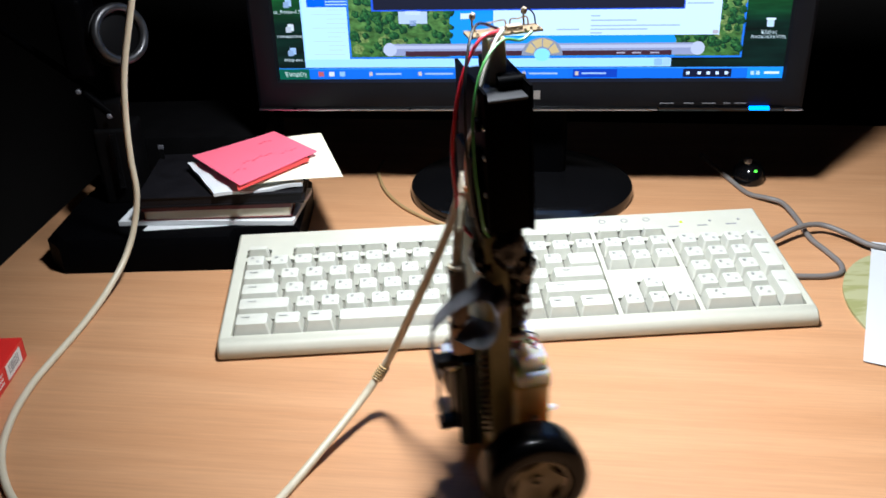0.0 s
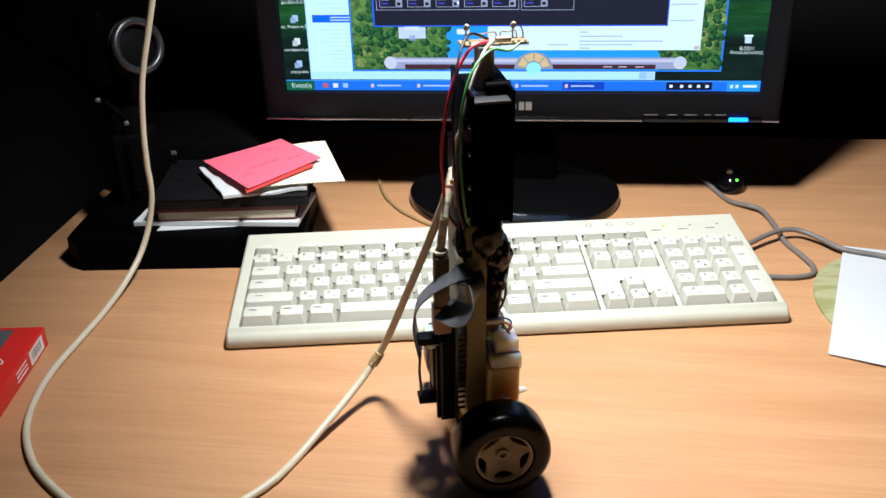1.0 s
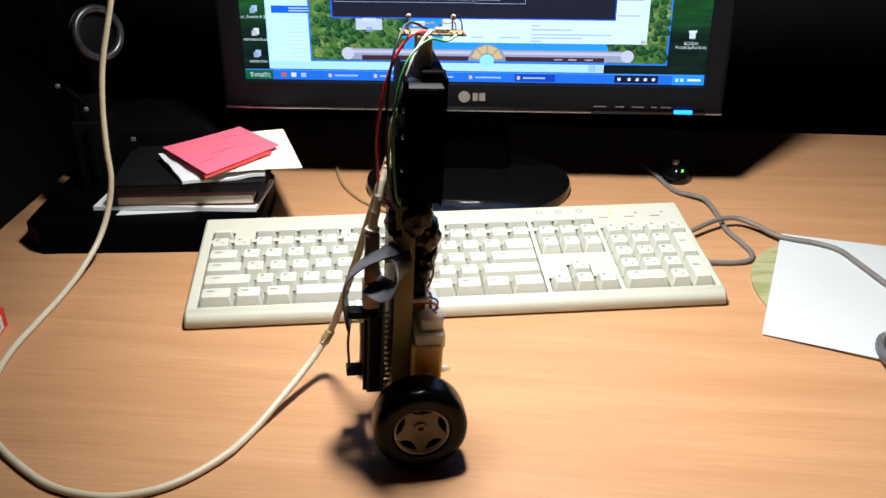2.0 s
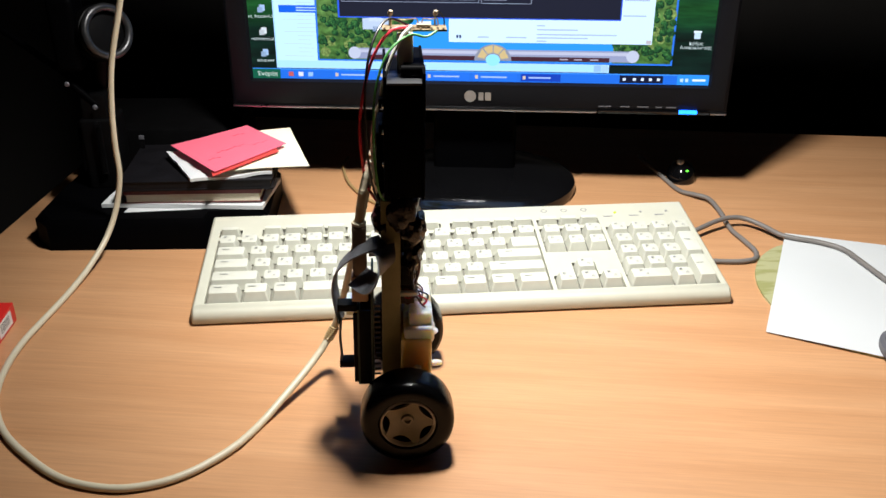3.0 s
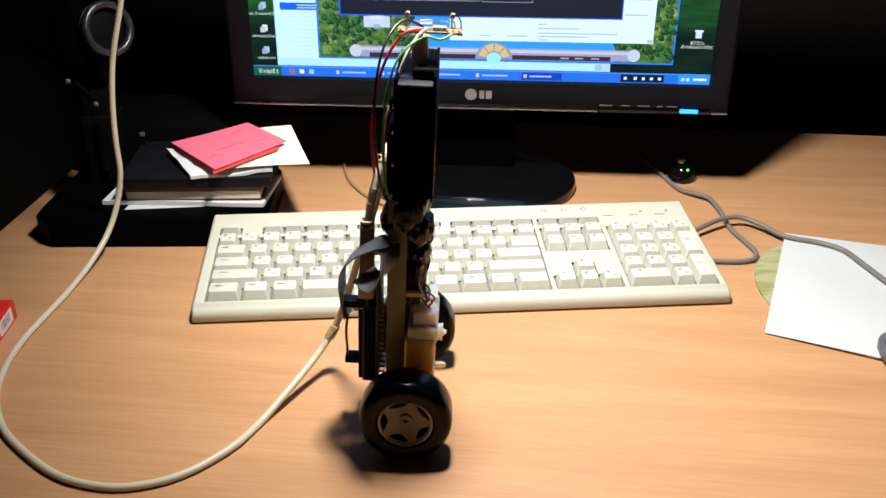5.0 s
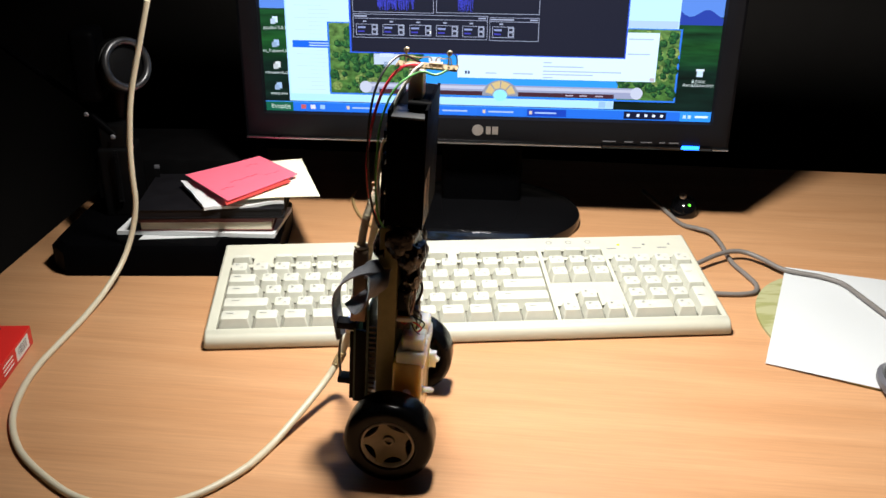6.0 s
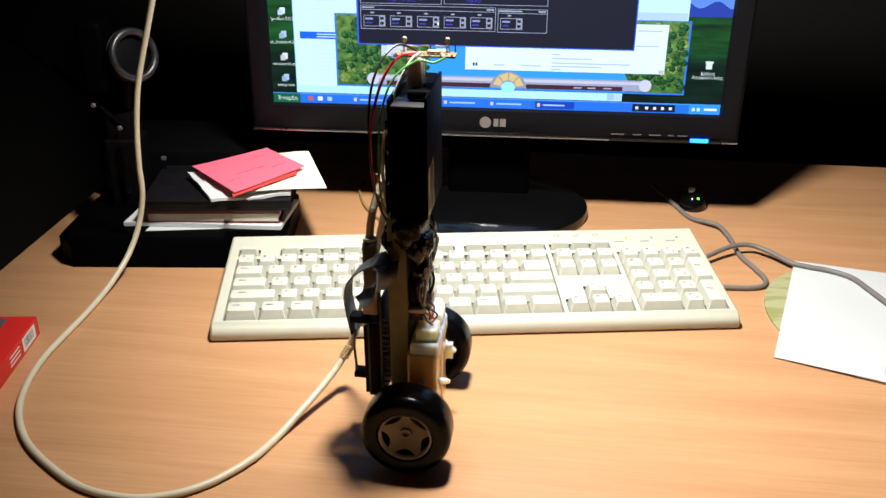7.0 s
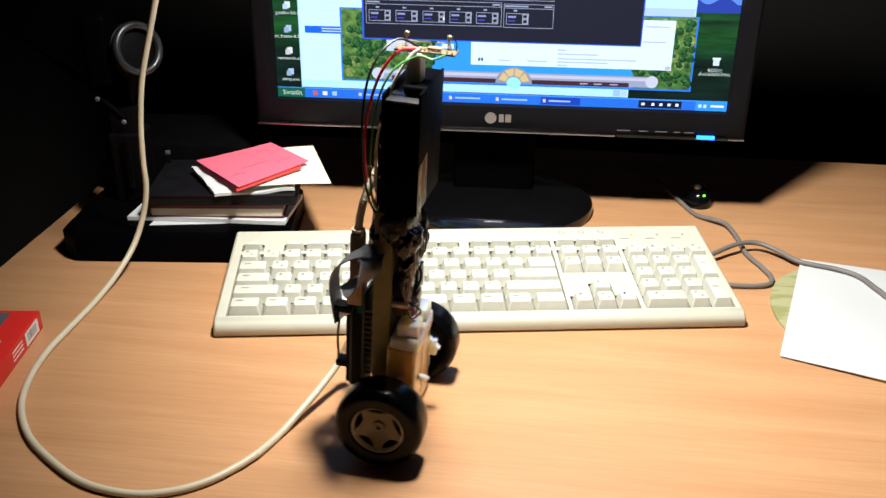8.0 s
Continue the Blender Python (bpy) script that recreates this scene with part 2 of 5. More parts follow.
FIELD = display_picture("meadow_picture", ((0.0, (0.002, 0.011, 0.008)), (1.0, (0.010, 0.075, 0.020)), (0.45, (0.002, 0.016, 0.009)), (0.58, (0.006, 0.050, 0.013)), (0.72, (0.009, 0.070, 0.014)), (0.80, (0.005, 0.040, 0.012))),
                        (1, 1, 7), 18, 1.18, 0.128, 0.2245)


# ---- mesh helpers ----
def finish(bm, name, material, smooth=True):
    me = bpy.data.meshes.new(name)
    bmesh.ops.recalc_face_normals(bm, faces=bm.faces[:])
    bm.to_mesh(me)
    bm.free()
    me.materials.append(material)
    if smooth:
        for p in me.polygons:
            p.use_smooth = True
        me.set_sharp_from_angle(angle=radians(38))
    return me


def part(name, bm, material, parent, label="", at=None, smooth=True):
    ob = new(name, finish(bm, name, material, smooth))
    ob.parent = parent
    if at is not None:
        ob.matrix_basis = at
    if label:
        tagged(ob, label)
    return ob


def thing(name, label, category, group="", kind="", at=None, bm=None, material=None):
    ob = new(name, finish(bm, name, material) if bm else None)
    if not bm:
        ob.empty_display_size = 0.01
    if at is not None:
        ob.matrix_basis = at
    return tagged(ob, label, category, group, kind)


def add_box(bm, lo, hi, bevel=0.0, segments=2, m=None):
    lo, hi = Vector(lo), Vector(hi)
    made = bmesh.ops.create_cube(bm, size=1.0)
    mid, size = (lo + hi) / 2, hi - lo
    for v in made["verts"]:
        v.co = Vector((v.co.x * size.x, v.co.y * size.y, v.co.z * size.z)) + mid
    verts = made["verts"]
    if bevel > 0:
        edges = list({e for v in verts for e in v.link_edges})
        out = bmesh.ops.bevel(bm, geom=edges, offset=bevel, segments=segments, affect="EDGES", profile=0.6)
        verts = list({v for f in out["faces"] for v in f.verts} | {v for v in verts if v.is_valid})
    if m is not None:
        bmesh.ops.transform(bm, matrix=m, verts=[v for v in verts if v.is_valid])
    return bm


def box(lo, hi, bevel=0.0, segments=2, m=None):
    return add_box(bmesh.new(), lo, hi, bevel, segments, m)


def add_lathe(bm, profile, steps=48, m=None, close=False):
    """profile: (radius, height) pairs, turned about z."""
    rings = []
    for r, z in profile:
        if r < 1e-6:
            rings.append([bm.verts.new((0, 0, z))])
        else:
            rings.append([bm.verts.new((r * math.cos(2 * math.pi * i / steps), r * math.sin(2 * math.pi * i / steps), z)) for i in range(steps)])
    pairs = list(zip(rings, rings[1:])) + ([(rings[-1], rings[0])] if close else [])
    for a, b in pairs:
        for i in range(steps):
            j = (i + 1) % steps
            if len(a) == 1 and len(b) == 1:
                continue
            if len(a) == 1:
                bm.faces.new((a[0], b[i], b[j]))
            elif len(b) == 1:
                bm.faces.new((a[i], a[j], b[0]))
            else:
                bm.faces.new((a[i], a[j], b[j], b[i]))
    if m is not None:
        bmesh.ops.transform(bm, matrix=m, verts=[v for ring in rings for v in ring])
    return bm


def lathe(profile, steps=48, m=None, close=False):
    return add_lathe(bmesh.new(), profile, steps, m, close)


def smooth_path(points, per=8):
    pts = [Vector(p) for p in points]
    ext = [2 * pts[0] - pts[1]] + pts + [2 * pts[-1] - pts[-2]]
    out = []
    for i in range(1, len(ext) - 2):
        a, b, c, d = ext[i - 1:i + 3]
        for k in range(per):
            t = k / per
            out.append(0.5 * ((2 * b) + (c - a) * t + (2 * a - 5 * b + 4 * c - d) * t * t + (3 * b - a - 3 * c + d) * t ** 3))
    return out + [pts[-1]]


def add_tube(bm, points, radius, sides=10, per=8, flat=1.0, raw=False):
    """A tube along a smooth path; flat under 1 squeezes it into a band."""
    pts = [Vector(p) for p in points] if raw else smooth_path(points, per)
    n = len(pts)
    tang = [(pts[min(i + 1, n - 1)] - pts[max(i - 1, 0)]).normalized() for i in range(n)]
    side = tang[0].cross(Vector((0, 0, 1)))
    if side.length < 1e-3:
        side = tang[0].cross(Vector((1, 0, 0)))
    side.normalize()
    rings = []
    for i in range(n):
        side = (side - tang[i] * side.dot(tang[i])).normalized()
        up = side.cross(tang[i])
        rr = radius[min(i, len(radius) - 1)] if isinstance(radius, (list, tuple)) else radius
        rings.append([bm.verts.new(pts[i] + rr * (math.cos(a) * side + flat * math.sin(a) * up)) for a in (2 * math.pi * k / sides for k in range(sides))])
    for a, b in zip(rings, rings[1:]):
        for k in range(sides):
            j = (k + 1) % sides
            bm.faces.new((a[k], a[j], b[j], b[k]))
    bm.faces.new(rings[0][::-1])
    bm.faces.new(rings[-1])
    return bm


def tube(points, radius, sides=10, per=8, flat=1.0):
    return add_tube(bmesh.new(), points, radius, sides, per, flat)


def sheet(corners, thick=0.0004, nu=14, nv=10, lift=None):
    """A sheet of paper between four corners (in turn), with thickness; lift(u, v) raises it."""
    c = [Vector(p) for p in corners]
    bm = bmesh.new()
    layers = []
    for dz in (thick, 0.0):
        grid = []
        for i in range(nu + 1):
            row = []
            for j in range(nv + 1):
                u, v = i / nu, j / nv
                p = c[0] * (1 - u) * (1 - v) + c[1] * u * (1 - v) + c[2] * u * v + c[3] * (1 - u) * v
                row.append(bm.verts.new(p + Vector((0, 0, dz + (lift(u, v) if lift else 0)))))
            grid.append(row)
        for i in range(nu):
            for j in range(nv):
                bm.faces.new((grid[i][j], grid[i + 1][j], grid[i + 1][j + 1], grid[i][j + 1]))
        layers.append(grid)
    a, b = layers
    rim = [(i, 0) for i in range(nu)] + [(nu, j) for j in range(nv)] + [(i, nv) for i in range(nu, 0, -1)] + [(0, j) for j in range(nv, 0, -1)]
    for k in range(len(rim)):
        (i, j), (p, q) = rim[k], rim[(k + 1) % len(rim)]
        bm.faces.new((a[i][j], a[p][q], b[p][q], b[i][j]))
    return bm


# ---- structure ----
DESK_TURN = -10.0
desk = thing("desk", "beech laminate desk top with fine brown grain", "desk", kind="structure", at=pose(-0.2225, 0.17, 0, 0, 0, DESK_TURN))
part("desk_top", box((0, -0.60, -0.028), (1.62, 0.3640, 0), 0.0015), WOOD, desk)
for px, py in ((0.04, -0.55), (0.04, 0.31), (1.56, -0.55), (1.56, 0.31)):
    part("desk_leg", box((px - 0.025, py - 0.025, -0.75), (px + 0.025, py + 0.025, -0.028), 0.003), WOOD, desk)
thing("floor", "dark wooden floor", "floor", kind="structure", bm=box((-2.2, -2.6, -0.80), (2.6, 1.3, -0.75)), material=FLOOR)
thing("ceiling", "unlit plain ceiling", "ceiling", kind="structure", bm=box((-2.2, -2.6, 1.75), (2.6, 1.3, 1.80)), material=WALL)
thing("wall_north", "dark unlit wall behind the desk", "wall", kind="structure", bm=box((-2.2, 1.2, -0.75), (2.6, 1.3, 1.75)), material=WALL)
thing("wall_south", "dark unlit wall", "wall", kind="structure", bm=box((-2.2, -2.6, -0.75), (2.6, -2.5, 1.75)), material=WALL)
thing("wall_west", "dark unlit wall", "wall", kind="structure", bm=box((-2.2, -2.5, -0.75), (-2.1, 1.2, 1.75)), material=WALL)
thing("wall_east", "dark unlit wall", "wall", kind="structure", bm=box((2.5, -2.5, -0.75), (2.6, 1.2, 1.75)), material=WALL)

# ---- keyboard ----
U = 0.01905
SLOPE = 5.6
KB_FRONT = 0.014


def build_keyboard():
    kb = thing("keyboard", "cream white full-size computer keyboard on the desk", "keyboard")
    deck = pose(0, 0, KB_FRONT, SLOPE)
    # wells in key units: x0, x1, y0, y1
    wells = [(0, 15, 0, 5), (0, 1, 5.33, 5.84), (2, 6, 5.33, 5.84), (6.5, 10.5, 5.33, 5.84), (11, 15, 5.33, 5.84),
             (15.25, 18.25, 3, 5), (15.25, 18.25, 5.33, 5.84), (15.25, 18.25, 0, 1), (16.25, 17.25, 1, 2), (18.5, 22.5, 0, 5)]
    e = 0.03
    xs = sorted({-0.42, 22.76} | {a - e for a, b, c, d in wells} | {b + e for a, b, c, d in wells})
    ys = sorted({-0.10, 7.20} | {c - e for a, b, c, d in wells} | {d + e for a, b, c, d in wells})

    def depth(i, j):
        x, y = (xs[i] + xs[i + 1]) / 2, (ys[j] + ys[j + 1]) / 2
        return -0.0035 if any(a - e < x < b + e and c - e < y < d + e for a, b, c, d in wells) else 0.0

    bm = bmesh.new()
    deep = bmesh.new()
    nx, ny = len(xs) - 1, len(ys) - 1
    for i in range(nx):
        for j in range(ny):
            w = depth(i, j)
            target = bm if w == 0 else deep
            q = [target.verts.new((x * U, y * U, w)) for x, y in ((xs[i], ys[j]), (xs[i + 1], ys[j]), (xs[i + 1], ys[j + 1]), (xs[i], ys[j + 1]))]
            target.faces.new(q)
            for (di, dj, p, r) in ((1, 0, (1, 0), (1, 1)), (0, 1, (0, 1), (1, 1))):
                if i + di < nx and j + dj < ny and depth(i + di, j + dj) != w:
                    a = (xs[i + p[0]] * U, ys[j + p[1]] * U)
                    b = (xs[i + r[0]] * U, ys[j + r[1]] * U)
                    # back walls join the bed, its dark colour standing for shade behind the keys
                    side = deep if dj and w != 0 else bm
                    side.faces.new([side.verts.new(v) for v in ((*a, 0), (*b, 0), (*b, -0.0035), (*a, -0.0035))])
    bmesh.ops.remove_doubles(bm, verts=bm.verts[:], dist=1e-6)
    bmesh.ops.transform(bm, matrix=deck, verts=bm.verts[:])
    bmesh.ops.transform(deep, matrix=deck, verts=deep.verts[:])
    part("top_cover", bm, CREAM, kb)
    part("key_bed", deep, SHADED_WELL, kb, "grey beige bed under the keys, darkened for the shade in the gaps")
    # housing: front lip, sides and back as one skin
    x0, x1 = xs[0] * U, xs[-1] * U
    ca, sa = math.cos(radians(SLOPE)), math.sin(radians(SLOPE))
    front, back = ys[0] * U, ys[-1] * U
    fy, fz = front * ca, KB_FRONT + front * sa
    by, bz = back * ca, KB_FRONT + back * sa
    prof = [(fy, fz), (fy - 0.0035, fz - 0.0002), (fy - 0.0070, fz - 0.0016), (fy - 0.0095, fz - 0.0042), (fy - 0.0108, fz - 0.0078), (fy - 0.0106, 0.0022), (fy - 0.0085, 0.0006),
            (by + 0.001, 0.0006), (by + 0.0030, 0.004), (by + 0.0030, bz - 0.004), (by + 0.0018, bz - 0.0012), (by, bz)]
    bm = bmesh.new()
    cuts = [(x0 - 0.0022, 0.0022, 0.0025), (x0 - 0.0014, 0.0008, 0.001), (x0, 0.0, 0.0), (x1, 0.0, 0.0), (x1 + 0.0014, 0.0008, 0.001), (x1 + 0.0022, 0.0022, 0.0025)]
    rings = []
    for x, drop, pull in cuts:
        ring = []
        for y, z in prof:
            yy = y + (pull if y < fy else -pull if y > by else 0)
            ring.append(bm.verts.new((x, yy, max(0.0006, z - drop if z > 0.004 else z))))
        rings.append(ring)
    for a, b in zip(rings, rings[1:]):
        for k in range(len(prof) - 1):
            bm.faces.new((a[k], a[k + 1], b[k + 1], b[k]))
    for k in (0, 1, 3, 4):
        bm.faces.new((rings[k][-1], rings[k][0], rings[k + 1][0], rings[k + 1][-1]))
    bm.faces.new(rings[0])
    bm.faces.new(rings[-1][::-1])
    part("housing", bm, CREAM, kb)

    # keycaps
    meshes = {}
    legend_bm = bmesh.new()
    for lx, ly, ww, hh in ((-0.0034, 0.0022, 0.0006, 0.0026), (-0.0024, 0.0033, 0.0022, 0.0005), (-0.0024, 0.0020, 0.0018, 0.0005), (0.0012, -0.0026, 0.0005, 0.0022), (0.0026, -0.0026, 0.0005, 0.0022), (0.0019, -0.0017, 0.0014, 0.0005)):
        add_box(legend_bm, (lx - ww / 2, ly - hh / 2, 0), (lx + ww / 2, ly + hh / 2, 0.00012))
    legend_a = finish(legend_bm, "legend", LEGEND, False)
    legend_bm = bmesh.new()
    add_box(legend_bm, (-0.0050, 0.0014, 0), (0.0012, 0.0021, 0.00012))
    legend_b = finish(legend_bm, "legend", LEGEND, False)

    def key_mesh(w, d, h, fl):
        k = (w, d, h, fl)
        if k in meshes:
            return meshes[k]
        g = 0.0008
        bx0, bx1, by0, by1 = g, w * U - g, g, d * U - g
        sx, sf, sb = (0.0022, 0.0036, 0.0014) if not fl else (0.0014, 0.0016, 0.0012)
        bm = bmesh.new()
        def rect(x0, x1, y0, y1, z, c):
            return [bm.verts.new(p) for p in ((x0 + c, y0, z), (x1 - c, y0, z), (x1, y0 + c, z), (x1, y1 - c, z), (x1 - c, y1, z), (x0 + c, y1, z), (x0, y1 - c, z), (x0, y0 + c, z))]
        r0 = rect(bx0, bx1, by0, by1, 0, 0.0008)
        r1 = rect(bx0 + sx, bx1 - sx, by0 + sf, by1 - sb, h, 0.0012)
        r2 = rect(bx0 + sx + 0.0007, bx1 - sx - 0.0007, by0 + sf + 0.0007, by1 - sb - 0.0007, h + 0.0003, 0.0012)
        mx, my = (bx0 + bx1) / 2, (by0 + sf + by1 - sb) / 2
        for a, b in ((r0, r1), (r1, r2)):
            for i in range(8):
                j = (i + 1) % 8
                bm.faces.new((a[i], a[j], b[j], b[i]))
        c = bm.verts.new((mx, my, h - 0.0006))
        for i in range(8):
            bm.faces.new((r2[i], r2[(i + 1) % 8], c))
        meshes[k] = finish(bm, "key", KEYCAP)
        return meshes[k]

    def key(x, y, w=1.0, d=1.0, h=0.0085, fl=False, legend="a"):
        ob = new("key", key_mesh(w, d, h, fl))
        ob.parent = kb
        ob.matrix_basis = deck @ pose(x * U, y * U, -0.0022)
        if legend:
            lg = new("legend", legend_a if legend == "a" else legend_b)
            lg.parent = ob
            lg.matrix_basis = pose(w * U / 2 - (w - 1) * U * 0.30, d * U / 2 + 0.0014, h + 0.0004)
        return ob

    def row(y, widths, x=0.0, **kw):
        for w in widths:
            key(x, y, w, legend="a" if w == 1 else "b" if w < 5 else "", **kw)
            x += w

    row(0, [1.5, 1.25, 1.25, 5.75, 1.25, 1.25, 1.25, 1.5])
    row(1, [2.25] + [1] * 10 + [2.75])
    row(2, [1.75] + [1] * 11 + [2.25])
    row(3, [1.5] + [1] * 12, h=0.0088)
    key(13.5, 2.88, 1.5, 1.12, h=0.0086, legend="")
    row(4, [1] * 15, h=0.0090)
    for x in (0, 2, 3, 4, 5, 6.5, 7.5, 8.5, 9.5, 11, 12, 13, 14, 15.25, 16.25, 17.25):
        key(x, 5.33, 1, 0.48, h=0.0082, fl=True, legend="")
    for x in (15.25, 16.25, 17.25):
        key(x, 3), key(x, 4, h=0.0088), key(x, 0)
    key(16.25, 1)
    for x in (18.5, 19.5, 20.5):
        key(x, 1), key(x, 2), key(x, 3), key(x, 4, h=0.0088)
    key(18.5, 0, 2), key(20.5, 0), key(21.5, 0, 1, 2, legend="b"), key(21.5, 2, 1, 2, legend="b"), key(21.5, 4, h=0.0088)
    # indicators and their captions
    for i, x in enumerate((19.0, 20.3, 21.6)):
        part("indicator", lathe([(0.0, 0.0006), (0.0012, 0.0006), (0.0014, 0.0)], 12), glow("num_lock_light", (0.75, 1.0, 0.05), 1.2) if i == 0 else LEGEND, kb,
             "lit yellow-green indicator" if i == 0 else "dark indicator", at=deck @ pose((x + 0.25) * U, 6.35 * U, 0))
        part("caption", box((-0.005, -0.0008, 0), (0.004, 0.0008, 0.0001)), PRINT, kb, at=deck @ pose((x - 0.15) * U, 6.02 * U, 0.0001))
    for x in (15.75, 16.75, 17.75):
        part("power_mark", lathe([(0.0022, 0.0), (0.0022, 0.00015), (0.0031, 0.00015), (0.0031, 0.0)], 16), PRINT, kb, at=deck @ pose(x * U, 6.72 * U, 0))
    return kb


build_keyboard()

# ---- monitor ----
MON = pose(0.2515, 0.2406, 0, -0.05, 0, -7.84) @ Matrix.Scale(0.9957, 4)


def build_monitor():
    mon = thing("monitor", "black widescreen computer monitor, switched on, on a round base", "monitor", at=MON)
    sx0, sx1, sz0, sz1 = -0.2330, 0.2272, 0.1200, 0.4145
    bx0, bx1, bz0, bz1 = -0.2565, 0.2490, 0.0920, 0.4370
    bm = bmesh.new()
    # front frame with an opening, bevelled inwards to the glass
    def ring(x0, x1, z0, z1, y):
        return [bm.verts.new(p) for p in ((x0, y, z0), (x1, y, z0), (x1, y, z1), (x0, y, z1))]
    loops = [ring(sx0, sx1, sz0, sz1, 0.0022), ring(sx0 - 0.002, sx1 + 0.002, sz0 - 0.002, sz1 + 0.002, -0.0030), ring(bx0 + 0.004, bx1 - 0.004, bz0 + 0.004, bz1 - 0.004, -0.0045),
             ring(bx0 + 0.001, bx1 - 0.001, bz0 + 0.001, bz1 - 0.001, -0.0025), ring(bx0, bx1, bz0, bz1, 0.002), ring(bx0, bx1, bz0, bz1, 0.022), ring(bx0 + 0.05, bx1 - 0.05, bz0 + 0.04, bz1 - 0.04, 0.050)]
    for a, b in zip(loops, loops[1:]):
        for i in range(4):
            j = (i + 1) % 4
            bm.faces.new((a[i], a[j], b[j], b[i]))
    bm.faces.new(loops[-1])
    part("housing", bm, BEZEL, mon)
    # bright lower trim, broken by the control panel
    part("trim_strip", box((bx0 + 0.001, -0.0052, bz0 - 0.0012), (0.118, -0.0020, bz0 + 0.0008), 0.0004), TRIM, mon, "thin bright strip under the bezel")
    part("trim_strip", box((0.232, -0.0052, bz0 - 0.0012), (bx1 - 0.001, -0.0020, bz0 + 0.0008), 0.0004), TRIM, mon, "thin bright strip under the bezel")
    part("control_panel", box((0.119, -0.0056, bz0 - 0.0014), (0.231, -0.0020, bz0 + 0.0026), 0.0006), GLOSS, mon)
    part("power_light", box((0.200, -0.0068, bz0 - 0.0004), (0.2185, -0.0030, bz0 + 0.0034), 0.0012), glow("blue_power_light", (0.014, 0.13, 1.0), 6.5), mon, "glowing blue power light")
    for x, w in ((0.126, 0.013), (0.146, 0.009), (0.164, 0.012), (0.180, 0.006), (0.192, 0.010)):
        part("button_caption", box((x - w / 2, -0.0048, bz0 + 0.0055), (x + w / 2, -0.0044, bz0 + 0.0066)), CAPTION, mon)
    # maker's badge as plain shapes
    part("badge", lathe([(0, 0.0006), (0.0058, 0.0006), (0.0060, 0.0)], 28, pose(-0.0105, -0.0045, 0.1062, 90)), SILVER, mon, "round silver badge")
    bm = bmesh.new()
    add_box(bm, (-0.0020, -0.0050, 0.1022), (0.0030, -0.0044, 0.1104))
    add_box(bm, (0.0045, -0.0050, 0.1022), (0.0105, -0.0044, 0.1104))
    part("badge_bar", bm, SILVER, mon)
    # foot and neck
    part("neck", box((-0.050, 0.022, 0.010), (0.038, 0.052, 0.16), 0.008, 3), MATTE, mon)
    part("base", lathe([(0, 0.018), (0.060, 0.0172), (0.0985, 0.0138), (0.1000, 0.0128), (0.1060, 0.0120), (0.1098, 0.0100), (0.1110, 0.0060), (0.1100, 0.0), (0, 0.0)], 96, pose(-0.006, 0.013, 0) @ Matrix.Diagonal((0.985, 0.84, 1, 1))), GLOSS, mon, "glossy black oval foot")
    # the lit display, layer by layer
    mats = {}

    def col(c, power=1.0):
        k = (c, power)
        if k not in mats:
            mats[k] = glow("display_colour", c, 1.18 * power)
        return mats[k]

    screen = part("screen", box((sx0 - 0.0015, 0.0018, sz0 - 0.0015), (sx1 + 0.0015, 0.0040, sz1 + 0.0015)), col((0.012, 0.045, 0.022)), mon, "lit display with desktop and open windows")

    def rect(name, x0, z0, x1, z1, c, layer, power=1.0, label=""):
        bm = box((x0, 0.0017 - 0.00022 * layer, z0), (x1, 0.0018 - 0.00022 * layer + 0.00005, z1))
        return part(name, bm, col(c, power), screen, label, smooth=False)

    def text(words, x, z, size, c, layer, centre=True):
        cu = bpy.data.curves.new("caption", "FONT")
        cu.body, cu.size, cu.align_x = words, size, "CENTER" if centre else "LEFT"
        ob = new("caption", cu)
        ob.parent = screen
        ob.matrix_basis = pose(x, 0.0015 - 0.00022 * layer, z, 90)
        cu.materials.append(col(c))
        return ob

    WH, BLUE, DEEP = (0.55, 0.83, 1.08), (0.02, 0.16, 0.80), (0.010, 0.012, 0.026)
    # wallpaper: sky, far hills and fields
    rect("wallpaper_sky", sx0, 0.226, sx1, sz1, (0.10, 0.24, 0.72), 0)
    bm = bmesh.new()
    top = [(0.17 + 0.0572 * i / 12, 0.231 + 0.004 * math.sin(i * 0.9) - 0.0002 * i) for i in range(13)]
    vs = [bm.verts.new((x, 0.00135, z)) for x, z in top] + [bm.verts.new((sx1, 0.00135, 0.218)), bm.verts.new((0.17, 0.00135, 0.218))]
    bm.faces.new(vs)
    part("wallpaper_hill", bm, col((0.02, 0.05, 0.36)), screen, smooth=False)
    part("wallpaper_field", box((sx0, 0.0017 - 0.00022, 0.128), (sx1, 0.00163, 0.2245)), FIELD, screen, "dark green meadow picture", smooth=False)
    # task bar
    rect("task_bar", sx0, sz0, sx1, 0.1302, (0.018, 0.15, 0.72), 3)
    rect("task_bar_edge", sx0, 0.1294, sx1, 0.1304, (0.06, 0.30, 1.0), 4)
    rect("start_button", sx0, sz0, -0.2045, 0.1298, (0.006, 0.10, 0.055), 5, label="dark green start button")
    text("Έναρξη", -0.2178, 0.1230, 0.0056, (0.75, 0.9, 0.8), 6)
    for x0, x1, c in ((-0.150, -0.108, BLUE), (-0.104, -0.060, BLUE), (-0.056, -0.012, BLUE), (-0.008, 0.036, BLUE), (0.040, 0.080, (0.008, 0.05, 0.45))):
        rect("task_button", x0, 0.1212, x1, 0.1288, c, 5)
        rect("task_icon", x0 + 0.002, 0.1232, x0 + 0.005, 0.1268, (0.6, 0.5, 0.4), 6)
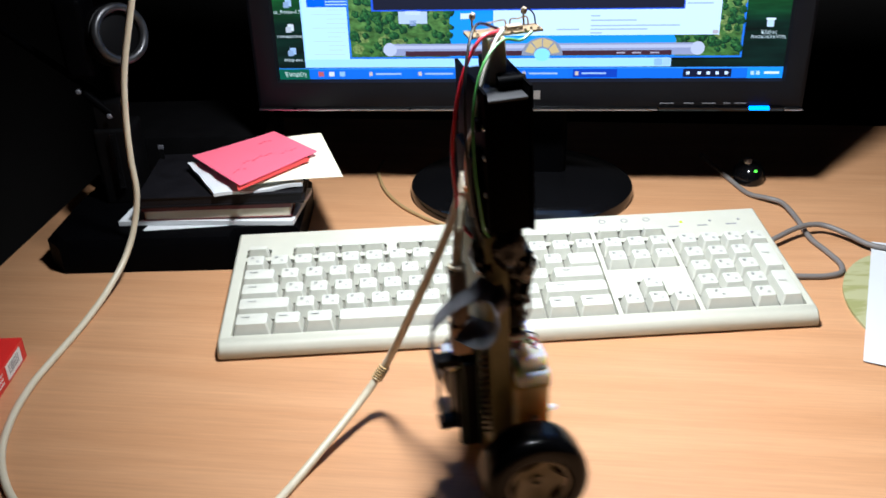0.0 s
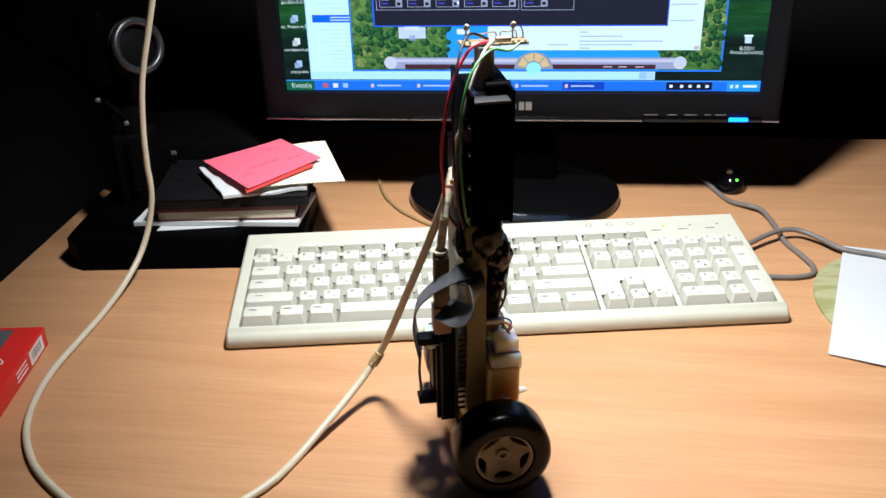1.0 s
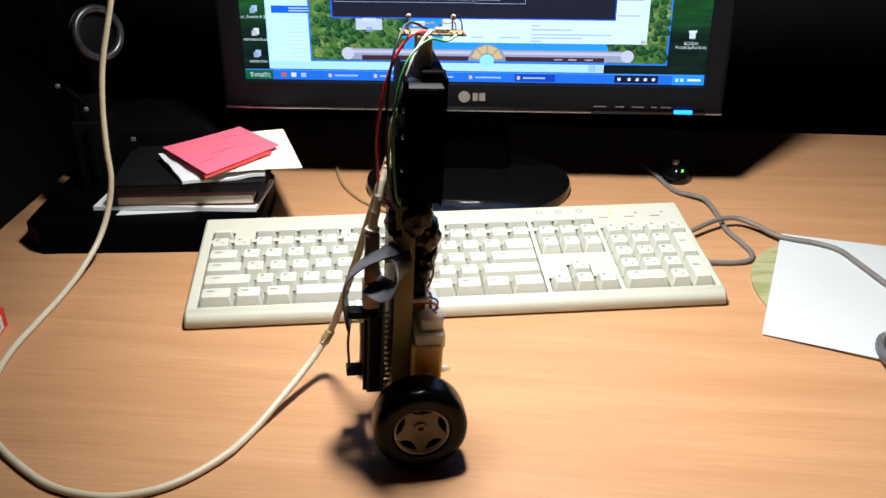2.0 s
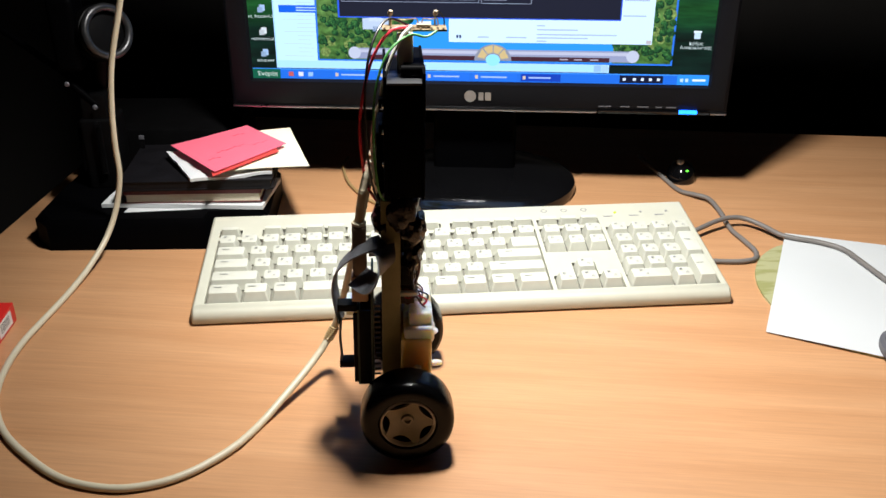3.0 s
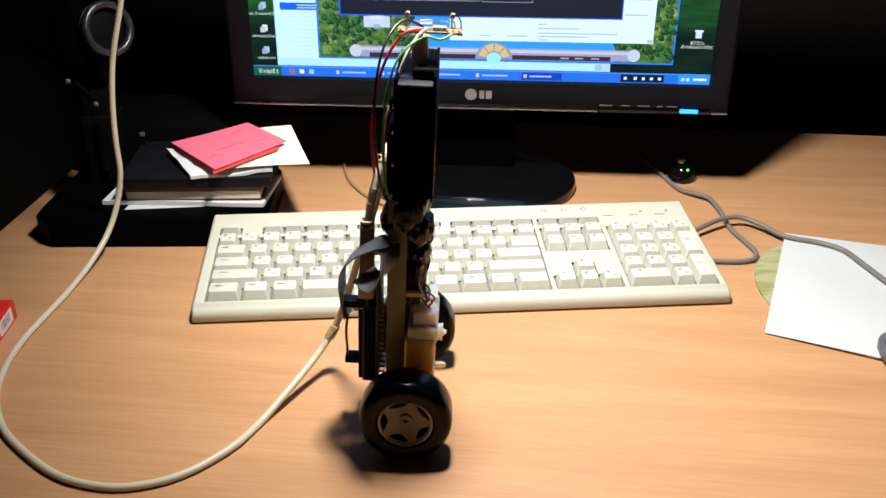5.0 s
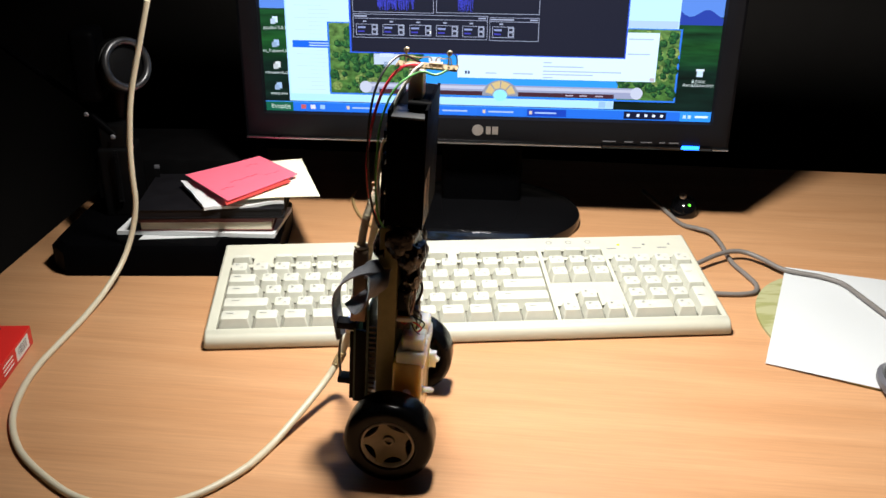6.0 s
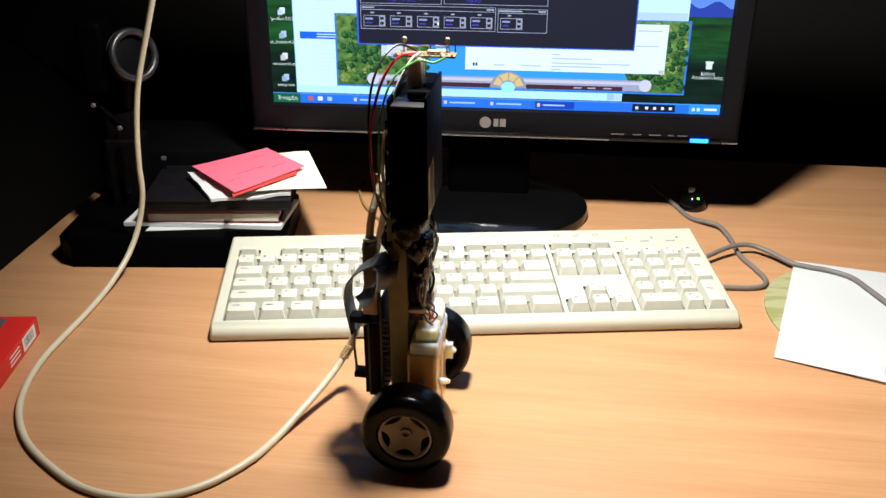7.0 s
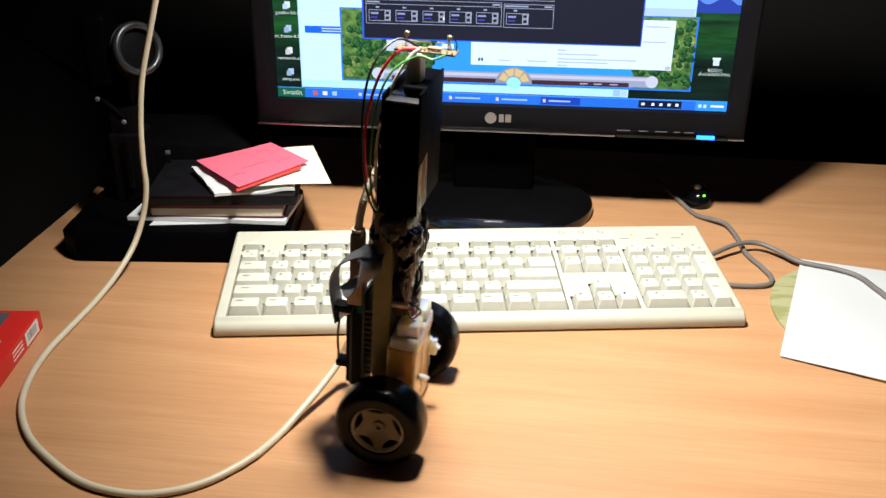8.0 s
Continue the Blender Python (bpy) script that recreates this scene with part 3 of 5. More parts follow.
        rect("task_caption", x0 + 0.008, 0.1242, x1 - 0.010, 0.1258, (0.35, 0.5, 0.95), 6)
    for x, c in ((-0.196, (0.5, 0.1, 0.1)), (-0.186, (0.7, 0.7, 0.9)), (-0.176, (0.3, 0.5, 0.9))):
        rect("quick_icon", x, 0.1228, x + 0.005, 0.1272, c, 5)
    rect("media_bar", 0.139, 0.1212, 0.182, 0.1288, (0.005, 0.008, 0.03), 5)
    for x in (0.142, 0.152, 0.160, 0.168, 0.176):
        rect("media_button", x, 0.1236, x + 0.003, 0.1264, (0.7, 0.8, 1.0), 6)
    rect("tray", 0.196, sz0, sx1, 0.1300, (0.03, 0.28, 0.95), 5)
    for x in (0.199, 0.204):
        rect("tray_icon", x, 0.1232, x + 0.003, 0.1266, (0.5, 0.7, 1.0), 6)
    rect("tray_clock", 0.211, 0.1240, 0.224, 0.1262, (0.7, 0.85, 1.0), 6)
    # white list window
    rect("list_window", -0.2075, 0.1312, 0.1275, 0.3300, (0.42, 0.74, 1.1), 5, label="white list window")
    rect("list_window", -0.2060, 0.1390, 0.1260, 0.3300, WH, 6)
    rect("list_row", -0.2012, 0.1874, -0.162, 0.1946, (0.01, 0.12, 0.75), 7, label="blue selected row")
    rect("list_caption", -0.184, 0.1892, -0.164, 0.1902, (0.5, 0.7, 1.0), 8)
    rect("list_caption", -0.184, 0.1918, -0.164, 0.1928, (0.5, 0.7, 1.0), 8)
    rng = random.Random(4)
    for i in range(22):
        z = 0.1435 + i * 0.0041
        if 0.186 < z < 0.196:
            continue
        w = rng.uniform(0.012, 0.024)
        rect("list_caption", -0.184 if i % 3 else -0.198, z, -0.184 + w, z + 0.0007, (0.50, 0.68, 0.95), 7)
    rect("scroll_corner", 0.1125, 0.1322, 0.1195, 0.1388, (0.30, 0.50, 0.95), 7)
    rect("scroll_corner", 0.1200, 0.1322, 0.1268, 0.1388, (0.40, 0.60, 1.0), 7)
    # second white window at the right of the dark one
    rect("tool_window", 0.120, 0.2130, 0.1850, 0.3300, (0.50, 0.80, 1.08), 7)
    rect("tool_window_bar", 0.1320, 0.2145, 0.1840, 0.2215, (0.42, 0.58, 0.85), 8)
    # game window: park with trees, water and a control bar
    rect("game_window", -0.1650, 0.1395, 0.1890, 0.2140, (0.03, 0.18, 0.80), 8, label="window with a park view")
    part("game_lawn", box((-0.1632, 0.0017 - 0.00022 * 9, 0.1412), (0.1872, 0.00185 - 0.00022 * 9, 0.2130)),
         display_picture("pictured_lawn", ((0.0, (0.055, 0.15, 0.03)), (1.0, (0.10, 0.20, 0.05))), (1, 1, 1.6), 130, 1.18, 0.14, 0.21), screen, smooth=False)
    rect("game_water", -0.072, 0.1412, 0.130, 0.1860, (0.03, 0.30, 0.85), 10)
    shades = ((0.006, 0.035, 0.014), (0.012, 0.062, 0.018), (0.022, 0.095, 0.024), (0.045, 0.135, 0.032), (0.15, 0.22, 0.06))
    crowns = [bmesh.new() for _ in shades]
    step = 0

    def blob(k, x, z, r):
        nonlocal step
        n = rng.randint(9, 12)
        crowns[k].faces.new([crowns[k].verts.new((x + r * rng.uniform(0.7, 1.2) * math.cos(2 * math.pi * i / n), -0.00042 - 0.0000003 * step, z + r * rng.uniform(0.7, 1.1) * math.sin(2 * math.pi * i / n))) for i in range(n)])
        step += 1

    for i in range(26):
        blob(4, rng.uniform(-0.160, -0.078) if i % 2 else rng.uniform(0.132, 0.184), rng.uniform(0.146, 0.209), rng.uniform(0.003, 0.007))
    spots = sorted(((rng.uniform(-0.160, -0.070) if i % 5 < 3 else rng.uniform(0.130, 0.185), rng.uniform(0.1455, 0.210)) for i in range(210)), key=lambda p: -p[1])
    for x, z in spots:
        r = rng.uniform(0.0018, 0.0044)
        blob(0, x + 0.0008, z - 0.0010, r * 1.1)
        blob(1, x, z, r)
        for _ in range(3):
            blob(2, x + rng.uniform(-0.6, 0.3) * r, z + rng.uniform(-0.2, 0.6) * r, r * 0.42)
        blob(3, x - 0.35 * r, z + 0.40 * r, r * 0.28)
    for bm_, shade in zip(crowns, shades):
        tagged(part("foliage", bm_, display_picture("pictured_foliage", ((0.0, shade), (1.0, tuple(k * 1.25 for k in shade))), (1, 1, 1), 420, 1.25, 0.14, 0.21), screen, "pictured tree crowns", smooth=False), kind="stuff")
    for x, z, w, h, c in ((-0.118, 0.172, 0.026, 0.011, (0.50, 0.60, 0.78)), (-0.112, 0.180, 0.014, 0.006, (0.62, 0.72, 0.9)), (-0.108, 0.170, 0.006, 0.005, (0.2, 0.28, 0.45)), (-0.062, 0.176, 0.012, 0.005, (0.7, 0.8, 0.95))):
        rect("game_house", x, z, x + w, z + h, c, 12)
    rect("control_bar", -0.126, 0.1425, 0.149, 0.1535, (0.30, 0.33, 0.50), 13, label="grey control bar")
    rect("control_bar", -0.126, 0.1490, 0.149, 0.1520, (0.50, 0.52, 0.66), 14)
    rect("control_bar_shelf", -0.113, 0.1422, 0.127, 0.1468, (0.055, 0.018, 0.03), 14, label="dark brown shelf")
    for x in (-0.127, 0.1495):
        part("control_knob", lathe([(0, 0.0002), (0.0062, 0.0002), (0.0062, 0)], 20, pose(x, 0.0017 - 0.00022 * 15, 0.1485, 90)), col((0.52, 0.56, 0.70)), screen)
    for x in (0.078, 0.092, 0.108):
        rect("shelf_caption", x, 0.1440, x + 0.008, 0.1452, (0.45, 0.4, 0.5), 15)
    # fan-shaped dial
    bm = bmesh.new()
    y = 0.0017 - 0.00022 * 16
    for i in range(4):
        a0, a1 = math.pi * (0.06 + 0.225 * i), math.pi * (0.06 + 0.225 * i + 0.195)
        q = [(a0, 0.0085), (a1, 0.0085), (a1, 0.0160), (a0, 0.0160)]
        bm.faces.new([bm.verts.new((0.0115 + r * math.cos(a), y, 0.1425 + r * math.sin(a))) for a, r in q])
    part("dial_fan", bm, col((0.62, 0.47, 0.22)), screen, "amber fan dial", smooth=False)
    bm = bmesh.new()
    bm.faces.new([bm.verts.new((0.0115 + 0.0185 * math.cos(math.pi * i / 18), y + 0.00012, 0.1425 + 0.0165 * math.sin(math.pi * i / 18))) for i in range(19)])
    part("dial_back", bm, col((0.26, 0.28, 0.36)), screen, smooth=False)
    bm = bmesh.new()
    bm.faces.new([bm.verts.new((0.0115 + 0.0072 * math.cos(2 * math.pi * i / 20), y - 0.0001, 0.1432 + 0.0060 * math.sin(2 * math.pi * i / 20))) for i in range(20)])
    part("dial_hub", bm, col((0.30, 0.75, 1.0)), screen, smooth=False)
    # white dialog
    rect("dialog", -0.0325, 0.1608, 0.1668, 0.2100, (0.66, 0.86, 1.05), 16, label="white text dialog")
    for x, z, w in ((-0.004, 0.1655, 0.011), (0.024, 0.1655, 0.020), (0.054, 0.1655, 0.050), (0.054, 0.1688, 0.078), (0.054, 0.1622, 0.010), (0.054, 0.1735, 0.040), (0.054, 0.1775, 0.008), (0.137, 0.1880, 0.022), (0.137, 0.2030, 0.024)):
        rect("dialog_caption", x, z, x + w, z + 0.0013, (0.40, 0.50, 0.70), 17)
    for x in (-0.0250, -0.0222):
        rect("dialog_mark", x, 0.1648, x + 0.0020, 0.1680, (0.03, 0.05, 0.14), 17)
    rect("dialog_grip", 0.1610, 0.1615, 0.1660, 0.1650, (0.5, 0.45, 0.5), 17)
    # dark tuning window
    rect("tuning_window", -0.1420, 0.1838, 0.1352, 0.3300, (0.03, 0.10, 0.75), 18, label="dark tuning window")
    rect("tuning_window", -0.1402, 0.1850, 0.1340, 0.3300, DEEP, 19)
    LINE = (0.34, 0.38, 0.52)

    def outline(x0, z0, x1, z1, layer, t=0.00048):
        bm = bmesh.new()
        yy = 0.0017 - 0.00022 * layer
        for a, b, c, d in ((x0, z0, x1, z0 + t), (x0, z1 - t, x1, z1), (x0, z0 + t, x0 + t, z1 - t), (x1 - t, z0 + t, x1, z1 - t)):
            add_box(bm, (a, yy, b), (c, yy + 0.0001, d))
        part("group_frame", bm, col(LINE), screen, smooth=False)

    outline(-0.1380, 0.1995, -0.0033, 0.2232, 20)
    outline(-0.1380, 0.2185, -0.0033, 0.2232, 20)
    outline(-0.0012, 0.1990, 0.0477, 0.2222, 20)
    outline(-0.0012, 0.2178, 0.0477, 0.2222, 20)
    outline(-0.1380, 0.2248, -0.0570, 0.2700, 20)
    outline(-0.0545, 0.2255, 0.0475, 0.2700, 20)
    for x in (-0.1350, -0.1082, -0.0812, -0.0545, -0.0282, 0.0014):
        outline(x, 0.2022, x + 0.0218, 0.2132, 20)
        rect("spin_caption", x + 0.0018, 0.2088, x + 0.0095, 0.2106, (0.25, 0.30, 0.55), 20)
        rect("spin_caption", x + 0.0018, 0.2050, x + 0.0085, 0.2064, (0.05, 0.05, 0.45), 20)
        outline(x + 0.0158, 0.2030, x + 0.0212, 0.2078, 21, 0.0009)
        outline(x + 0.0158, 0.2080, x + 0.0212, 0.2126, 21, 0.0009)
        rect("spin_heading", x + 0.0070, 0.2150, x + 0.0105, 0.2164, LINE, 20)
    rect("group_heading", -0.1365, 0.2202, -0.1240, 0.2216, LINE, 21)
    rect("group_heading", -0.0125, 0.2202, -0.0050, 0.2216, LINE, 21)
    rect("group_heading", 0.0000, 0.2194, 0.0225, 0.2208, LINE, 21)
    rect("group_heading", 0.0385, 0.2194, 0.0460, 0.2208, LINE, 21)
    part("mouse_pointer", box((-0.0610, 0.0017 - 0.00022 * 23, 0.2050), (-0.0596, 0.0018 - 0.00022 * 23, 0.2076)), col((1, 1, 1)), screen, smooth=False)
    # plotted traces
    for x0, x1 in ((-0.1130, -0.0760), (-0.0330, -0.0180)):
        bm = bmesh.new()
        n = 46
        for i in range(n):
            x = x0 + (x1 - x0) * i / n
            lo = 0.2268 + rng.random() ** 2 * 0.014
            add_box(bm, (x, 0.0017 - 0.00022 * 21, lo), (x + (x1 - x0) / n * 0.6, 0.00175 - 0.00022 * 21, 0.262 - rng.random() * 0.01))
        part("plotted_trace", bm, col((0.05, 0.06, 0.62)), screen, "blue plotted trace", smooth=False)
    # desktop icons
    for z, words, c in ((0.2380, "", (0.5, 0.7, 0.9)), (0.2140, "jpcsBoi-3.0.7", (0.6, 0.75, 0.95)), (0.1905, "cc_freeze-4.3...", (0.35, 0.5, 0.75)), (0.1680, "remsearch.zip", (0.65, 0.7, 0.75)), (0.1460, "setup.exe", (0.35, 0.5, 0.75))):
        x = -0.2185
        rect("icon", x - 0.0022, z - 0.0022, x + 0.0032, z + 0.0040, c, 3)
        rect("icon", x - 0.0042, z - 0.0036, x + 0.0008, z + 0.0016, tuple(k * 0.75 for k in c), 4)
        if words:
            text(words, x, z - 0.0086, 0.0046, (0.6, 0.7, 0.7), 4)
    rect("icon", 0.2078, 0.1665, 0.2138, 0.1735, (0.55, 0.70, 0.85), 3, label="recycling bin icon")
    rect("icon", 0.2068, 0.1725, 0.2148, 0.1745, (0.70, 0.82, 0.95), 4)
    text("Κάδος", 0.2105, 0.1605, 0.0046, (0.6, 0.7, 0.7), 4)
    text("Ανακύκλωσης", 0.2105, 0.1565, 0.0046, (0.6, 0.7, 0.7), 4)
    return mon


build_monitor()


# ---- lamp, books and papers ----
def build_lamp():
    lamp = thing("desk_lamp", "black desk lamp with a flat heavy base and a sprung arm", "lamp")
    bm = bmesh.new()
    outline = [(-0.1620, 0.1340), (-0.0165, 0.1255), (-0.0140, 0.1420), (0.0400, 0.1440), (0.0440, 0.2480), (0.0300, 0.2640), (-0.1450, 0.2740), (-0.1640, 0.2600), (-0.1720, 0.2100), (-0.1780, 0.1540)]
    low = [bm.verts.new((x, y, 0.0)) for x, y in outline]
    cx, cy = -0.0620, 0.1960
    mid = [bm.verts.new((x, y, 0.024)) for x, y in outline]
    up = [bm.verts.new((cx + (x - cx) * 0.95, cy + (y - cy) * 0.94, 0.030)) for x, y in outline]
    n = len(outline)
    for a, b in ((low, mid), (mid, up)):
        for i in range(n):
            bm.faces.new((a[i], a[(i + 1) % n], b[(i + 1) % n], b[i]))
    bm.faces.new(up)
    bm.faces.new(low[::-1])
    part("base", bm, MATTE, lamp, "flat black base with cut corners")
    part("post", box((-0.140, 0.209, 0.028), (-0.105, 0.245, 0.101), 0.004, 3), BLACK, lamp)
    part("bracket", box((-0.136, 0.212, 0.094), (-0.112, 0.236, 0.124), 0.003), BLACK, lamp)
    helix = [Vector((-0.1210 + 0.0028 * math.cos(i * 0.9), 0.2050 + 0.0028 * math.sin(i * 0.9), 0.046 + i * 0.00036)) for i in range(150)]
    part("spring", add_tube(bmesh.new(), helix, 0.0006, 5, raw=True), BLACK, lamp, "small coiled spring")
    for a, b in (((-0.143, 0.214, 0.137), (-0.121, 0.214, 0.114)), ((-0.118, 0.232, 0.112), (-0.300, 0.300, 0.230)), ((-0.300, 0.300, 0.230), (-0.200, 0.200, 0.600))):
        part("arm", tube([a, tuple((p + q) / 2 for p, q in zip(a, b)), b], 0.0035, 10, 2), MATTE, lamp)
    part("clip", box((-0.0930, 0.2385, 0.0690), (-0.0880, 0.2400, 0.0730), 0.0004), GREY_CARD, lamp, "small metal clip")
    part("clip_stem", box((-0.0925, 0.2390, 0.028), (-0.0885, 0.2400, 0.0690)), BLACK, lamp)
    for x, y, z in ((-0.143, 0.207, 0.137), (-0.121, 0.207, 0.114)):
        part("screw", lathe([(0.0, 0.0014), (0.0016, 0.0012), (0.0026, 0.0)], 14, pose(x, y, z, 90)), GREY_CARD, lamp, "small grey screw")
    part("arm", tube([(-0.200, 0.200, 0.600), (0.05, 0.08, 0.650), (LAMP.x, LAMP.y, LAMP.z + 0.062)], 0.006, 10, 4), BLACK, lamp)
    part("shade", lathe([(0.012, 0.060), (0.030, 0.055), (0.060, 0.010), (0.068, -0.012), (0.066, -0.012), (0.058, 0.010), (0.028, 0.052), (0.0, 0.055)], 40, Matrix.Translation(LAMP)), BLACK, lamp)
    return lamp


build_lamp()


def build_ring_lens():
    """The round silver-ringed thing on the dark stand beside the lamp."""
    cam_ = thing("webcam", "black round webcam with a dull silver ring", "webcam")
    at = pose(-0.0990, 0.210, 0.1850, 76, 0, 46)
    prof = [(0.0220 + 0.0038 * math.cos(a), 0.0038 * math.sin(a)) for a in (2 * math.pi * k / 14 for k in range(14))]
    part("ring", lathe(prof, 56, at, True), mat("dull_silver", (0.07, 0.07, 0.074), 0.34, 0.8, vary=0.3, scale=120), cam_, "dull silver ring")
    part("body", lathe([(0, -0.006), (0.0180, -0.003), (0.0250, -0.006), (0.0262, -0.016), (0.021, -0.028), (0, -0.030)], 40, at), BLACK, cam_)
    part("stalk", tube([(-0.110, 0.230, 0.172), (-0.120, 0.240, 0.14), (-0.126, 0.238, 0.095)], 0.007, 10), BLACK, cam_)
    part("side_cover", box((-0.148, 0.200, 0.150), (-0.1240, 0.238, 0.218), 0.006, 3, None), MATTE, cam_)


build_ring_lens()

# added black box: covers the desk where the back corner lies in darkness
box_ = thing("dark_fill_box", "flat black box added to fill the dark behind the books", "box", at=pose(-0.0850, 0.3480, 0, 0, 0, -4))
part("case", box((-0.085, -0.050, 0.003), (0.085, 0.060, 0.058), 0.003), BLACK, box_)
for fx in (-0.07, 0.07):
    part("foot", lathe([(0, 0), (0.008, 0), (0.009, 0.003), (0, 0.003)], 16, pose(fx, -0.038, 0)), RUBBER, box_)
    part("foot", lathe([(0, 0), (0.008, 0), (0.009, 0.003), (0, 0.003)], 16, pose(fx, 0.048, 0)), RUBBER, box_)



def build_books():
    # loose white sheets under the books
    thing("paper_sheet", "white sheets of paper lying under the books", "paper", at=pose(0, 0, 0.0305),
          bm=sheet([(-0.1170, 0.160, 0), (0.0350, 0.145, 0), (0.0470, 0.212, 0), (-0.1020, 0.238, 0)], 0.004, lift=lambda u, v: 0.0006 * math.sin(5 * u)), material=PAPER)
    thing("paper_sheet", "white sheet of paper jutting from under the books", "paper", at=pose(0, 0, 0.0301),
          bm=sheet([(-0.0940, 0.1480, 0), (-0.0220, 0.1500, 0), (0.0000, 0.1680, 0), (-0.0900, 0.1680, 0)], 0.0003), material=PAPER)

    def book(label, x0, x1, y0, y1, z, h, turn, cover, c=0.0018, block=None, low=0.0018):
        b = thing("book", label, "book", group="books in the pile", at=pose((x0 + x1) / 2, (y0 + y1) / 2, z, 0, 0, turn))
        w, d = (x1 - x0) / 2, (y1 - y0) / 2
        part("cover", box((-w, -d, 0), (w, d, low), 0.0003), cover, b)
        part("cover", box((-w, -d, h - c), (w, d, h), 0.0007), cover, b)
        part("spine", box((-w, d - 0.002, low), (w, d, h - c), 0.0005), cover, b)
        part("page_block", box((-w + 0.002, -d + 0.0008, low), (w - 0.002, d - 0.002, h - c)), block or PAGES, b)
        return b

    book("maroon hardback book with cream pages", -0.0930, 0.0360, 0.1540, 0.2350, 0.0356, 0.0135, -2.5, MAROON, 0.0052, None, 0.0007)
    book("black leather covered notebook", -0.0950, 0.0470, 0.1500, 0.2480, 0.0492, 0.010, -1.5, LEATHER, 0.0018, LEATHER)
    thing("folded_paper", "folded white paper on the black notebook", "paper", at=pose(0, 0, 0.0594),
          bm=sheet([(-0.0290, 0.1470, 0), (0.0450, 0.1570, 0), (0.0410, 0.2200, 0.003), (-0.0610, 0.2070, 0.0055)], 0.003, lift=lambda u, v: 0.0011 * math.sin(9 * u + 4 * v) + 0.0007 * math.sin(15 * v - 5 * u)), material=PAPER)
    thing("paper_slip", "cream paper slip on the folded paper", "paper", at=pose(0, 0, 0.0662),
          bm=sheet([(-0.0080, 0.1520, 0), (0.0800, 0.1600, 0), (0.0560, 0.2590, 0.003), (0.0020, 0.2430, 0.003)], 0.0005, lift=lambda u, v: 0.0012 * math.sin(3 * u)), material=CREAM_PAPER)
    pk = [(-0.0030, 0.1380, 0), (0.0580, 0.2010, 0.002), (0.0150, 0.2510, 0.004), (-0.0540, 0.2060, 0.0015)]
    pad = thing("note_pad", "pink paper notes with faint handwriting on the pile", "notes", at=pose(-0.0018, 0.0012, 0.0712))
    part("under_sheet", sheet([(-0.0040, 0.1340, -0.0022), (0.0520, 0.1870, 0), (0.0310, 0.2240, 0.001), (-0.0180, 0.1840, 0)], 0.0006), mat("red_paper", (0.5950, 0.0560, 0.045), 0.8, vary=0.05), pad, "red sheet beneath")
    part("top_sheet", sheet(pk, 0.0006, lift=lambda u, v: 0.002 * (u - 0.5) ** 2), PINK, pad)
    c = [Vector(p) for p in pk]
    rng = random.Random(7)
    for k, (u, v, n) in enumerate(((0.30, 0.42, 7), (0.72, 0.30, 4), (0.12, 0.30, 3), (0.70, 0.76, 3))):
        bm = bmesh.new()
        for i in range(n):
            uu, vv = u + 0.055 * i, v + 0.02 * math.sin(i * 2.1)
            p = c[0] * (1 - uu) * (1 - vv) + c[1] * uu * (1 - vv) + c[2] * uu * vv + c[3] * (1 - uu) * vv
            add_box(bm, (p.x - 0.0014, p.y - 0.0003, p.z + 0.0011), (p.x + 0.0014, p.y + 0.0003 + 0.0012 * rng.random(), p.z + 0.0013), m=None)
        part("handwriting", bm, INK, pad, "faint illegible pen strokes", smooth=False)


build_books()

# ---- things on the right of the keyboard ----
mp_ = bmesh.new()
pts = [(0.5470 + 0.080 * math.cos(a), -0.0070 + 0.100 * math.sin(a)) for a in (2 * math.pi * i / 60 for i in range(60))]
lo_ = [mp_.verts.new((x, y, 0.0)) for x, y in pts]
hi_ = [mp_.verts.new((x, y, 0.0022)) for x, y in pts]
for i in range(60):
    mp_.faces.new((lo_[i], lo_[(i + 1) % 60], hi_[(i + 1) % 60], hi_[i]))
mp_.faces.new(hi_)
mp_.faces.new(lo_[::-1])
thing("mouse_mat", "rounded mouse mat with a green camouflage print", "mouse mat", bm=mp_, material=CAMO)
thing("paper_sheet", "large blank white sheet of paper on the mouse mat", "paper", at=pose(0, 0, 0.0026),
      bm=sheet([(0.4470, -0.0590, -0.0015), (0.5800, -0.1380, -0.001), (0.6950, 0.0450, 0), (0.5320, 0.1080, 0.0005)], 0.0004, 20, 20, lift=lambda u, v: 0.0012 * math.sin(2.5 * u) * (1 - v) + 0.0004 * math.sin(7 * v)), material=PAPER)


def build_mouse():
    m = thing("computer_mouse", "black and grey computer mouse on the paper", "mouse", at=pose(0.5520, -0.1320, 0.003, 0, 0, 20))
    prof = [(0.0, 0.030), (0.010, 0.0295), (0.020, 0.026), (0.027, 0.018), (0.030, 0.008), (0.029, 0.0), (0, 0)]
    part("shell", lathe(prof, 32, Matrix.Diagonal((1.0, 1.75, 1, 1))), GLOSS, m)
    part("side_band", lathe([(0.0285, 0.0015), (0.0312, 0.004), (0.0312, 0.009), (0.0285, 0.012)], 32, Matrix.Diagonal((1.0, 1.75, 1, 1)), True), GREY_CARD, m, "grey side band")
    part("wheel", lathe([(0.0, -0.003), (0.006, -0.003), (0.007, 0), (0.006, 0.003), (0, 0.003)], 20, pose(0, 0.028, 0.023, 0, 90, 0)), RUBBER, m)


build_mouse()


